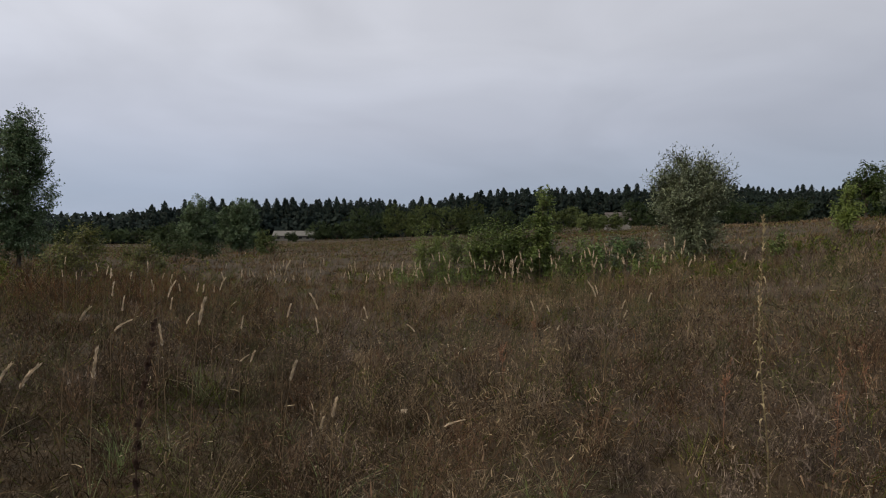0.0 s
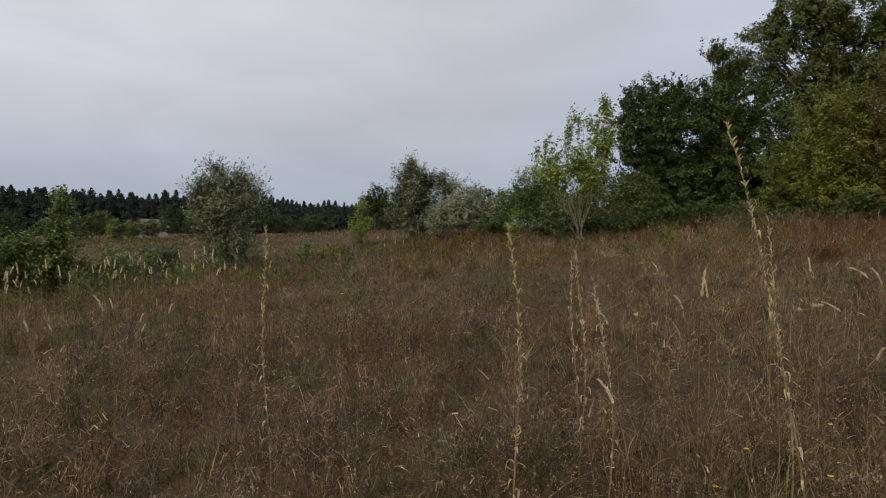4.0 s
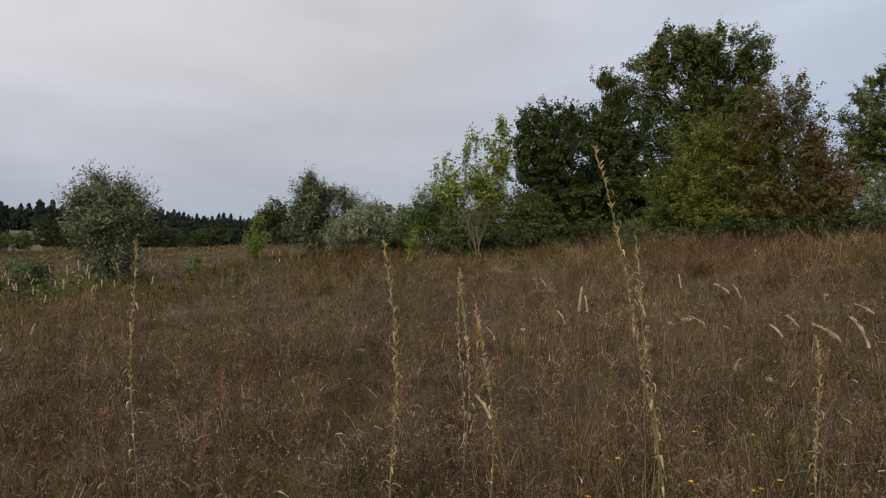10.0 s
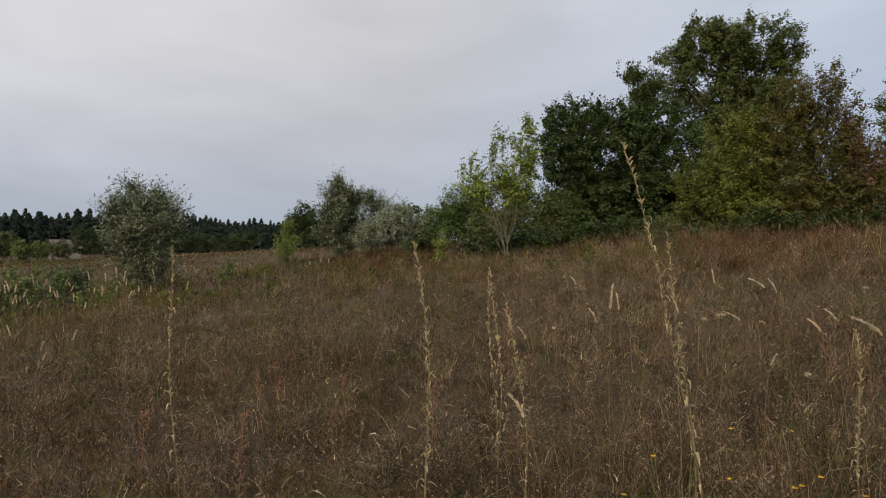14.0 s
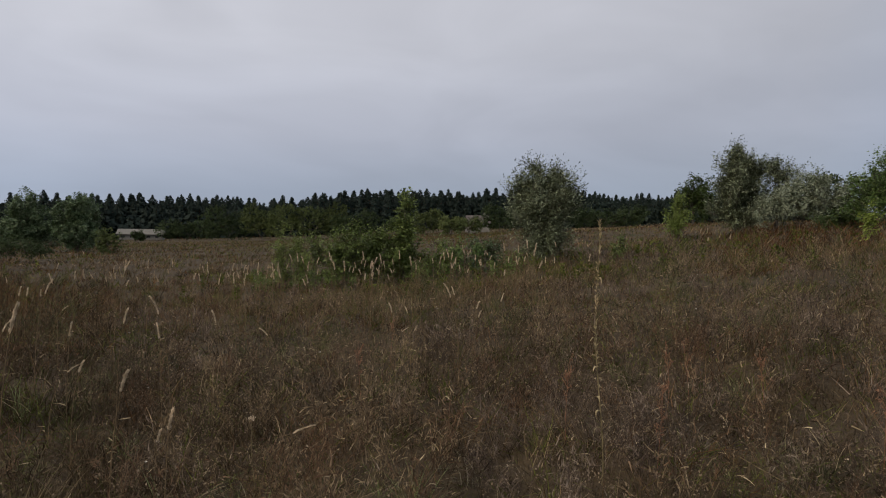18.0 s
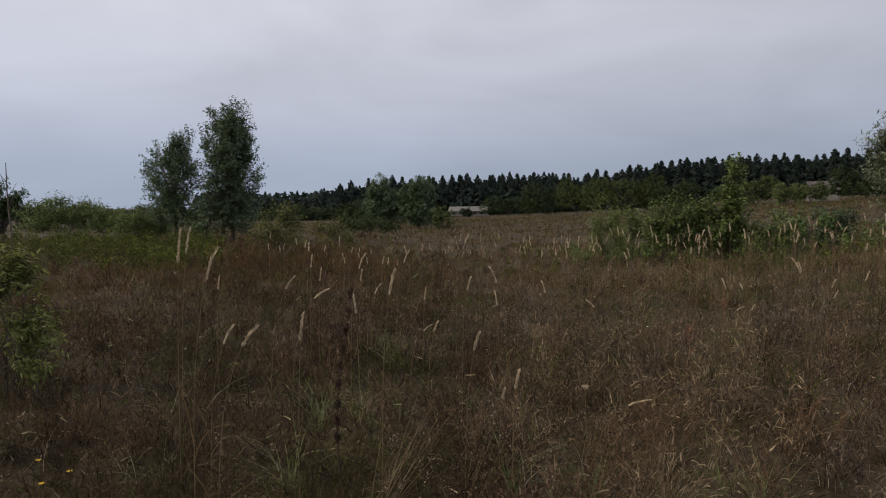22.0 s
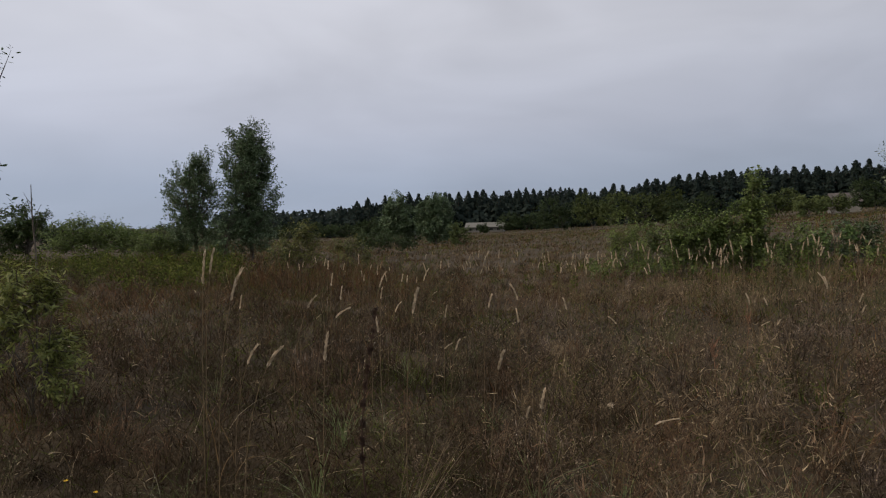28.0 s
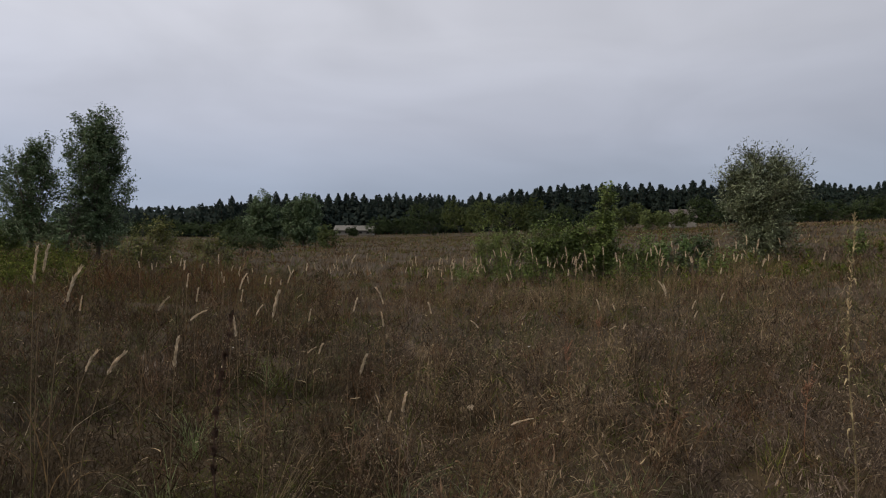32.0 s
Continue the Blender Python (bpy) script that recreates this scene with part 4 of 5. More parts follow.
# ---- meadow ----
def scatter(r0, r1, per_m2, rng, a0=-62.0, a1=96.0):
    area = (r1 * r1 - r0 * r0) * radians(a1 - a0) / 2
    n = int(area * per_m2)
    r = np.sqrt(rng.uniform(r0 * r0, r1 * r1, n))
    a = np.radians(rng.uniform(a0, a1, n))
    return np.stack([r * np.sin(a), r * np.cos(a)], -1)


def drift(x, y, scale, seed):
    """Slow variation over the ground, 0 to 1."""
    rng = np.random.default_rng(seed)
    v = 0
    for k in range(6):
        a = rng.normal(size=2) / scale * (1 + 0.5 * k)
        v = v + np.sin(x * a[0] + y * a[1] + rng.uniform(0, 6.28)) / (1 + 0.5 * k)
    return np.clip(0.5 + 0.32 * v, 0, 1)


def cover(x, y):
    """Which plants grow where: shares of dry, grey, rusty and green grass, and the sward's height."""
    az, d = np.degrees(np.arctan2(x, y)), np.hypot(x, y)
    one = np.ones_like(x)
    dry, grey, rust, green, tall = 0.45 * one, 0.28 * one, 0.07 * one, 0.20 * one, 0.36 * one

    def zone(w, values):
        nonlocal dry, grey, rust, green, tall
        dry, grey, rust, green, tall = (o + (v - o) * w for o, v in zip((dry, grey, rust, green, tall), values))
    zone(smooth(-8, -20, az) * smooth(4, 7, d) * (1 - smooth(22, 34, d)), (0.42, 0.08, 0.38, 0.12, 0.62))
    zone(0.85 * smooth(-6, -22, az) * (1 - smooth(5, 7, d)), (0.34, 0.03, 0.23, 0.40, 0.36))
    zone(smooth(-12, -3, az) * (1 - smooth(30, 36, az)) * smooth(9, 15, d) * (1 - smooth(34, 44, d)), (0.34, 0.16, 0.14, 0.36, 0.52))
    zone(smooth(-30, -37, az) * smooth(20, 32, d) * (1 - smooth(40, 60, d)), (0.22, 0.06, 0.22, 0.50, 0.85))
    zone(smooth(-19, -24, az) * (1 - smooth(-33, -37, az)) * smooth(15, 19, d) * (1 - smooth(27, 31, d)), (0.28, 0.04, 0.56, 0.12, 1.7))
    zone(smooth(28, 36, az) * smooth(12, 20, d) * (1 - smooth(44, 60, d)), (0.40, 0.14, 0.28, 0.18, 0.55))
    zone(0.75 * smooth(8, 14, az) * (1 - smooth(48, 56, az)) * smooth(6, 9, d) * (1 - smooth(24, 34, d)) * smooth(0.40, 0.62, drift(x, y, 0.35, 17)), (0.16, 0.22, 0.04, 0.58, 0.42))
    zone(smooth(54, 59, az) * smooth(13, 16, d) * (1 - smooth(34, 44, d)), (0.42, 0.10, 0.16, 0.32, 0.80))
    zone(smooth(64, 68, az) * smooth(13, 16, d) * (1 - smooth(34, 44, d)), (0.30, 0.14, 0.46, 0.10, 0.95))
    zone(smooth(50, 58, az) * (1 - smooth(10, 14, d)), (0.26, 0.46, 0.18, 0.10, 0.42))
    zone(smooth(45, 70, d), (0.54, 0.04, 0.10, 0.32, 0.34))
    zone(smooth(85, 130, d), (0.56, 0.12, 0.02, 0.30, 0.34))
    zone(smooth(21, 25, az) * (1 - smooth(33, 37, az)) * smooth(70, 85, d), (0.10, 0.85, 0.0, 0.05, 0.36))
    zone(smooth(66, 69, az) * (1 - smooth(76, 80, az)) * smooth(14, 17, d) * (1 - smooth(26, 32, d)), (0.12, 0.08, 0.80, 0.0, 1.0))
    zone(0.9 * smooth(34, 37, az) * (1 - smooth(47, 50, az)) * smooth(26, 30, d) * (1 - smooth(44, 50, d)), (0.22, 0.04, 0.66, 0.08, 0.85))
    zone(0.8 * smooth(20, 25, az) * (1 - smooth(35, 39, az)) * smooth(15, 20, d) * (1 - smooth(40, 50, d)), (0.34, 0.14, 0.06, 0.46, 0.50))
    zone(0.8 * smooth(44, 48, az) * (1 - smooth(56, 60, az)) * smooth(15, 18, d) * (1 - smooth(26, 30, d)), (0.34, 0.08, 0.14, 0.44, 0.60))
    zone(0.7 * smooth(46, 50, az) * (1 - smooth(60, 64, az)) * smooth(9, 11, d) * (1 - smooth(14, 16, d)), (0.24, 0.58, 0.14, 0.04, 0.42))
    zone(0.6 * smooth(2, 12, az) * (1 - smooth(38, 46, az)) * smooth(5, 7, d) * (1 - smooth(9, 13, d)), (0.25, 0.25, 0.04, 0.46, 0.40))
    zone(0.8 * smooth(0.62, 0.85, drift(x, y, 1.6, 3)) * (1 - smooth(20, 40, d)), (0.22, 0.10, 0.06, 0.62, 0.36))
    zone(0.7 * smooth(0.62, 0.85, drift(x, y, 1.3, 8)) * (1 - smooth(20, 40, d)), (0.25, 0.15, 0.52, 0.08, 0.42))
    return dry, grey, rust, green, tall


rng = np.random.default_rng(77)
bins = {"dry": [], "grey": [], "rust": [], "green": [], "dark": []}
RINGS = [  # from, to, tufts per square metre, blades in a tuft, segments, blade width, spread of a tuft
    (0.35, 2.4, 24, 10, 3, 0.0036, 0.06),
    (2.4, 5.2, 62, 10, 3, 0.0046, 0.05),
    (5.2, 9.0, 34, 9, 2, 0.0068, 0.07),
    (9.0, 16.0, 20, 12, 1, 0.0080, 0.12),
    (16.0, 30.0, 9.0, 14, 1, 0.0135, 0.18),
    (30.0, 60.0, 4.0, 7, 1, 0.045, 0.25),
    (60.0, 150.0, 1.9, 5, 1, 0.075, 0.55),
    (150.0, 245.0, 0.25, 6, 1, 0.10, 0.7),
]
for r0, r1, per_m2, blades, segs, width, spread in RINGS:
    for a0, a1, share_of in (((-62.0, 96.0, 1.0), (96.0, 298.0, 0.5 if r1 < 10 else 0.12)) if r1 < 70 else ((-40.0, 44.0, 1.0), (44.0, 320.0, 0.02))):
        xy = scatter(r0, r1, per_m2 * share_of, rng, a0, a1)
        xy = xy[drift(xy[:, 0], xy[:, 1], 0.28 if r1 < 10 else 0.6, 61) > rng.uniform(0.0, 0.62 if r1 < 17 else 0.3, len(xy))]
        n = len(xy)
        dry, grey, rust, green, tall = cover(xy[:, 0], xy[:, 1])
        pick = rng.uniform(0, 1, n) * (dry + grey + rust + green)
        kind = (pick > dry).astype(int) + (pick > dry + grey) + (pick > dry + grey + rust)
        az, d = np.degrees(np.arctan2(xy[:, 0], xy[:, 1])), np.hypot(xy[:, 0], xy[:, 1])
        # More dark weeds close by on the poplars' side: shade put into colour.
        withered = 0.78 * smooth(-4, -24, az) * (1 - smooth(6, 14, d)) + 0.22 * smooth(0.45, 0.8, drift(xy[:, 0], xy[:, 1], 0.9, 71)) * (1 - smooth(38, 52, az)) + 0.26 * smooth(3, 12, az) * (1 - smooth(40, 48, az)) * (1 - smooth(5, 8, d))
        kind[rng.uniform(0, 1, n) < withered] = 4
        lean = rng.normal(size=(n, 2)) * 0.16 + np.array([0.05, -0.03])
        grow = tall * rng.uniform(0.45, 1.4, n) * (0.25 + 1.4 * drift(xy[:, 0], xy[:, 1], 0.26 if r1 < 10 else 0.5, 5))
        grow = np.minimum(grow, 0.95 * tall + 0.15)
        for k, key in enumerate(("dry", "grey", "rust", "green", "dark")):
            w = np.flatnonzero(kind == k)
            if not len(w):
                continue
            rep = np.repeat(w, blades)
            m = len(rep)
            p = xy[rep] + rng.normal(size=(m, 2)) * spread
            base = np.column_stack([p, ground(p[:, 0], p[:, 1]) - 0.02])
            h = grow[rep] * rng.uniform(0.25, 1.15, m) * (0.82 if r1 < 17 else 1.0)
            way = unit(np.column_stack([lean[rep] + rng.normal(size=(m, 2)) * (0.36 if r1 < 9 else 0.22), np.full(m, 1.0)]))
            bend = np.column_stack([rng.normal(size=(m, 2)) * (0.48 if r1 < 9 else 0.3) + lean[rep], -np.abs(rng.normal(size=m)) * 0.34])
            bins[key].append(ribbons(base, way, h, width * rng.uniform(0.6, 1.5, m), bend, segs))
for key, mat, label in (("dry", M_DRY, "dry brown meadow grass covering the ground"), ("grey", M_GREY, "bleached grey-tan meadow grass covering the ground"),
                        ("rust", M_RUST, "tall rusty red-brown grass in drifts"), ("green", M_GREEN, "dull green meadow grass in patches"), ("dark", M_SHADEWEED, "withered brown weeds among the grass, darkened to stand for shade")):
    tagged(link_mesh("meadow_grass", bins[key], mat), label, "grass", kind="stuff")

# a low, dense second growth under the withered weeds, its brown darkened for shade too
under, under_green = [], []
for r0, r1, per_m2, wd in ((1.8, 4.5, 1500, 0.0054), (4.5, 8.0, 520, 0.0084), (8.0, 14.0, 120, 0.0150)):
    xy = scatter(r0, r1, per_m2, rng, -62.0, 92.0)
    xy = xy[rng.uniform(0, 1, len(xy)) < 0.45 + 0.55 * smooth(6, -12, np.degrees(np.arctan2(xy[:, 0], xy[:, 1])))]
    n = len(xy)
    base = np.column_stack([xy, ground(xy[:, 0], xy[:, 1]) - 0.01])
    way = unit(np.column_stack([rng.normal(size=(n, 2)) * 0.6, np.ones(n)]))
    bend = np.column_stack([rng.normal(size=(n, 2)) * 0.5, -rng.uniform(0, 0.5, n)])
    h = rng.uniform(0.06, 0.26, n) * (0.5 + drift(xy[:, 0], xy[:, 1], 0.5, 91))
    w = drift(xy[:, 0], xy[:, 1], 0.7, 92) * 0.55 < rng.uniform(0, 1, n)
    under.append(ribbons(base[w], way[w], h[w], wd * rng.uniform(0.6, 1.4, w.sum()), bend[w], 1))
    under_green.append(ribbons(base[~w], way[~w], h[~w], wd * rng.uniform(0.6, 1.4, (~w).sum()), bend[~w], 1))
tagged(link_mesh("low_weeds", under, M_SHADEWEED), "low withered brown growth under the weeds, darkened for shade", "weeds", kind="stuff")
tagged(link_mesh("low_grass", under_green, M_GREEN), "low green grass under the withered weeds", "grass", kind="stuff")

# bushy dry herbs: low mounds of fine crooked stems with curled bits, each mound of one kind
MOUNDS = [("mauve", M_MAUVE, "mauve-grey dry herbs in low bushy mounds"), ("redbrown", M_REDBROWN, "red-brown dry herbs in low bushy mounds"), ("tan", M_GREY, "tan dry herbs in low bushy mounds"),
          ("olive", M_OLIVEHERB, "olive-green herbs in low bushy mounds"), ("withered", M_SHADEWEED, "withered herbs in low bushy mounds, darkened for shade")]
mound_bits = [[] for _ in MOUNDS]
for r0, r1, per_m2, ns, nbits, wd, big, segs in ((2.0, 5.5, 10.0, 22, 90, 0.0060, 1.35, 2), (5.5, 10.0, 5.5, 18, 72, 0.0078, 1.7, 1), (10.0, 18.0, 2.4, 18, 52, 0.0105, 2.2, 1), (18.0, 36.0, 0.8, 16, 48, 0.017, 3.4, 1)):
    xy = scatter(r0, r1, per_m2, rng, -58.0, 92.0)
    n = len(xy)
    az = np.degrees(np.arctan2(xy[:, 0], xy[:, 1]))
    # dark_side: dark mounds gain share toward the poplars, standing in for shade there.
    dark_side, bank_side = smooth(2, -22, az), smooth(38, 58, az)
    between = smooth(7, 16, az) * (1 - smooth(42, 52, az)) * (1 - smooth(6, 10, np.hypot(xy[:, 0], xy[:, 1])))
    share_by = np.stack([0.24 - 0.12 * dark_side - 0.08 * bank_side + 0.12 * between, 0.16 - 0.02 * dark_side + 0.15 * bank_side + 0.04 * between, 0.26 - 0.22 * dark_side + 0.06 * bank_side - 0.16 * between,
                         0.20 + 0.14 * dark_side - 0.09 * bank_side, 0.12 + 0.50 * dark_side - 0.05 * bank_side + 0.08 * between], -1)
    grain = 0.26 if r1 < 11 else 0.7 if r1 < 19 else 1.6
    patches = np.stack([0.6 * drift(xy[:, 0], xy[:, 1], grain * (1 + 0.15 * k), 201 + k) + 0.5 * drift(xy[:, 0], xy[:, 1], 1.4, 221 + k) for k in range(5)], -1)
    kind = np.argmax(np.log(share_by) + 3.6 * patches + rng.gumbel(size=(n, 5)) * 0.25, 1)
    tall = cover(xy[:, 0], xy[:, 1])[4]
    high = np.clip(tall, 0.3, 0.7) * rng.uniform(0.65, 1.25, n) * (0.30 + 1.25 * drift(xy[:, 0], xy[:, 1], 0.24 if r1 < 11 else 0.6, 231))
    wide = rng.uniform(0.35, 0.85, n)
    foot = np.column_stack([xy, ground(xy[:, 0], xy[:, 1]) - 0.01])
    for k in range(len(MOUNDS)):
        w = np.flatnonzero(kind == k)
        if not len(w):
            continue
        i = np.repeat(w, ns)
        m = len(i)
        base = foot[i] + np.column_stack([rng.normal(size=(m, 2)) * 0.03 * math.sqrt(big), np.zeros(m)])
        a, out = rng.uniform(0, 6.28, m), np.sqrt(rng.uniform(0, 1, m)) * wide[i]
        way = unit(np.column_stack([np.cos(a) * out, np.sin(a) * out, np.ones(m)]))
        ln = high[i] * rng.uniform(0.6, 1.15, m)
        bend = rng.normal(size=(m, 3)) * [0.22, 0.22, 0.05]
        mound_bits[k].append(ribbons(base, way, ln, wd * 0.45 * rng.uniform(0.6, 1.3, m), bend, segs))
        j = rng.integers(0, m, len(w) * nbits)
        q = rng.uniform(0.3, 1.0, len(j)) ** 0.7
        p = base[j] + way[j] * (ln[j] * q)[:, None] + bend[j] * (ln[j] * q * q)[:, None] + rng.normal(size=(len(j), 3)) * 0.012 * big
        bw = unit(way[j] * 0.8 + rng.normal(size=(len(j), 3)) * (0.55 if r1 < 8 else 0.34) + [0, 0, 0.5 if r1 < 8 else 0.8])
        mound_bits[k].append(ribbons(p, bw, rng.uniform(0.018, 0.060, len(j)) * big, wd * rng.uniform(0.6, 1.5, len(j)), rng.normal(size=(len(j), 3)) * 0.45 - [0, 0, 0.2], segs))
for bits, (_, mat, label) in zip(mound_bits, MOUNDS):
    tagged(link_mesh("dry_herbs", bits, mat), label, "herbs", kind="stuff")

# bleached, arching hay stems
straw = []
for r0, r1, per_m2, wd, segs in ((1.6, 5.2, 40, 0.0028, 4), (5.2, 10, 14, 0.0040, 3), (10, 20, 3, 0.0050, 2)):
    xy = scatter(r0, r1, per_m2, rng)
    xy = xy[drift(xy[:, 0], xy[:, 1], 0.8, 31) * (0.6 + 0.4 * smooth(-28, 4, np.degrees(np.arctan2(xy[:, 0], xy[:, 1])))) > rng.uniform(0.0, 0.8, len(xy))]
    n = len(xy)
    base = np.column_stack([xy, ground(xy[:, 0], xy[:, 1]) + rng.uniform(0, 0.12, n)])
    way = unit(np.column_stack([rng.normal(size=(n, 2)) * 0.5 + [0.1, 0], np.ones(n)]))
    bend = np.column_stack([rng.normal(size=(n, 2)) * 0.6, -rng.uniform(0.2, 1.1, n)])
    straw.append(ribbons(base, way, rng.uniform(0.12, 0.40, n), wd * rng.uniform(0.6, 1.4, n), bend, segs))
tagged(link_mesh("hay_stems", straw, M_STRAW), "bleached arching hay stems among the grass", "grass", kind="stuff")

# upright bleached stems on the drier side of the meadow
upright = []
for r0, r1, per_m2, wd, segs in ((2.2, 5.2, 90, 0.0026, 3), (5.2, 10, 34, 0.0040, 2)):
    xy = scatter(r0, r1, per_m2, rng, 44.0, 96.0)
    xy = xy[drift(xy[:, 0], xy[:, 1], 0.7, 33) * smooth(44, 58, np.degrees(np.arctan2(xy[:, 0], xy[:, 1]))) > rng.uniform(0.0, 0.9, len(xy))]
    n = len(xy)
    base = np.column_stack([xy, ground(xy[:, 0], xy[:, 1])])
    way = unit(np.column_stack([rng.normal(size=(n, 2)) * 0.13, np.ones(n)]))
    bend = np.column_stack([rng.normal(size=(n, 2)) * 0.16, -rng.uniform(0, 0.15, n)])
    upright.append(ribbons(base, way, rng.uniform(0.35, 0.75, n), wd * rng.uniform(0.6, 1.4, n), bend, segs))
tagged(link_mesh("hay_stems", upright, M_GREY), "upright bleached grey-tan stems among the grass", "grass", kind="stuff")

# short curled dead leaves and bracts that fleck the sward
curls, pale_curls = [], []
for r0, r1, per_m2, wd, big, segs in ((1.8, 5.2, 420, 0.0046, 1.0, 3), (5.2, 9.5, 150, 0.0070, 1.25, 2), (9.5, 17, 40, 0.0085, 1.3, 1)):
    for group, part_of in ((curls, 0.83), (pale_curls, 0.17)):
        xy = scatter(r0, r1, per_m2 * part_of, rng)
        xy = xy[drift(xy[:, 0], xy[:, 1], 0.45, 41 + len(group)) * (0.4 + 0.6 * smooth(-28, 4, np.degrees(np.arctan2(xy[:, 0], xy[:, 1])))) > rng.uniform(0.0, 0.9, len(xy))]
        n = len(xy)
        tall = cover(xy[:, 0], xy[:, 1])[4]
        base = np.column_stack([xy, ground(xy[:, 0], xy[:, 1]) + tall * rng.uniform(0.15, 0.95, n)])
        a = rng.uniform(0, 6.28, n)
        way = unit(np.column_stack([np.cos(a), np.sin(a), rng.uniform(-0.2, 1.6, n)]))
        bend = np.column_stack([rng.normal(size=(n, 2)) * 0.3, -rng.uniform(0.0, 0.6, n)])
        group.append(ribbons(base, way, rng.uniform(0.025, 0.085, n) * big, wd * rng.uniform(0.7, 1.7, n), bend, segs))
tagged(link_mesh("dead_leaves", curls, M_HERB), "curled brown dead leaves among the grass", "dead leaves", kind="stuff")
tagged(link_mesh("dead_leaves", pale_curls, M_STRAW), "curled bleached dead leaves among the grass", "dead leaves", kind="stuff")

# dry, branching herbs with seed heads among the grass
stems, seeds, specks = [], [], []
for r0, r1, per_m2, nb, ns, wd, sz in ((1.6, 5.2, 52, 14, 40, 0.0032, 0.0092), (5.2, 9.5, 22, 10, 24, 0.0048, 0.0125), (9.5, 18, 6, 8, 11, 0.008, 0.018)):
    xy = scatter(r0, r1, per_m2, rng)
    xy = xy[drift(xy[:, 0], xy[:, 1], 1.1, 12) * (0.45 + 0.55 * smooth(-28, 4, np.degrees(np.arctan2(xy[:, 0], xy[:, 1])))) > rng.uniform(0.1, 0.75, len(xy))]
    n = len(xy)
    h = rng.uniform(0.28, 0.62, n)
    base = np.column_stack([xy, ground(xy[:, 0], xy[:, 1]) - 0.01])
    way = unit(np.column_stack([rng.normal(size=(n, 2)) * 0.2, np.ones(n)]))
    stems.append(ribbons(base, way, h, np.full(n, wd), np.column_stack([rng.normal(size=(n, 2)) * 0.12, np.zeros(n)]), 2))
    i = np.repeat(np.arange(n), nb)
    s = rng.uniform(0.3, 0.98, len(i))
    bp = base[i] + way[i] * (h[i] * s)[:, None]
    a = rng.uniform(0, 6.28, len(i))
    bw = unit(np.column_stack([np.cos(a), np.sin(a), rng.uniform(0.5, 1.6, len(i))]))
    bl = h[i] * rng.uniform(0.15, 0.42, len(i)) * (1.2 - 0.6 * s)
    stems.append(ribbons(bp, bw, bl, np.full(len(i), wd * 0.75), np.column_stack([np.zeros((len(i), 2)), rng.uniform(-0.1, 0.35, len(i))]), 2))
    j = rng.integers(0, len(i), n * ns)
    q = rng.uniform(0.4, 1.0, len(j))
    sp = bp[j] + bw[j] * (bl[j] * q)[:, None] + rng.normal(size=(len(j), 3)) * 0.006
    ax = unit(rng.normal(size=(len(j), 3)) + [0, 0, 0.6])
    sd = unit(np.cross(ax, rng.normal(size=(len(j), 3))))
    f = rng.uniform(0.6, 1.6, len(j)) * sz
    seeds.append(kites(sp, ax, sd, f, f * 0.7, 0.2))
    pick = rng.uniform(0, 1, n) < 0.02
    if pick.any():
        tp = base[pick] + way[pick] * h[pick][:, None]
        for turn_by in range(5):
            b = turn_by * 1.2566 + rng.uniform(0, 0.3, pick.sum())
            ax = unit(np.column_stack([np.cos(b), np.sin(b), np.full(pick.sum(), 0.5)]))
            sd = unit(np.cross(ax, [0, 0, 1.0]))
            specks.append(kites(tp, ax, sd, np.full(pick.sum(), sz * 1.1), np.full(pick.sum(), sz * 0.9)))
tagged(link_mesh("dry_herbs", stems, M_HERB), "thin dry brown branching herbs among the grass", "herbs", kind="stuff")
tagged(link_mesh("seed_heads", seeds, M_SEED), "tiny pale dry seed heads on the herbs", "seed heads", kind="stuff")
tagged(link_mesh("white_flowers", specks, M_WHITE), "small white flower heads dotted through the grass", "flowers", kind="stuff")

# weeds in leaf: broad green herbs under the poplars and in the greener band
weeds = []
for a0, a1, r0, r1, per_m2, hh in ((-58, -34, 22, 42, 4.0, 0.9), (-10, 34, 20, 34, 1.2, 0.5), (-40, -20, 24, 40, 0.4, 0.7), (30, 60, 14, 40, 0.35, 0.6)):
    xy = scatter(r0, r1, per_m2, rng, a0, a1)
    xy = xy[drift(xy[:, 0], xy[:, 1], 3.0, 21) > rng.uniform(0.0, 0.8, len(xy))]
    n = len(xy)
    i = np.repeat(np.arange(n), 26)
    h = hh * rng.uniform(0.5, 1.3, n)
    t = rng.uniform(0.15, 1.0, len(i))
    p = np.column_stack([xy, ground(xy[:, 0], xy[:, 1])])[i]
    p[:, 2] += t * h[i]
    p[:, :2] += rng.normal(size=(len(i), 2)) * (0.10 * hh)
    a = rng.uniform(0, 6.28, len(i))
    ax = unit(np.column_stack([np.cos(a), np.sin(a), rng.uniform(0.0, 1.4, len(i))]))
    sd = unit(np.cross(ax, rng.normal(size=(len(i), 3)) + [0, 0, 0.6]))
    f = rng.uniform(0.6, 1.3, len(i)) * 0.13
    weeds.append(kites(p, ax, sd, f, f * 0.4, 0.2))
suckers = []
xy = scatter(24.5, 32, 1.8, rng, -4, 19)
i = np.repeat(np.arange(len(xy)), 30)
h = rng.uniform(0.4, 0.95, len(xy))
t = rng.uniform(0.2, 1.0, len(i))
p = np.column_stack([xy, ground(xy[:, 0], xy[:, 1])])[i]
p[:, 2] += t * h[i]
p[:, :2] += rng.normal(size=(len(i), 2)) * 0.09
a = rng.uniform(0, 6.28, len(i))
ax = unit(np.column_stack([np.cos(a), np.sin(a), rng.uniform(-0.4, 0.8, len(i))]))
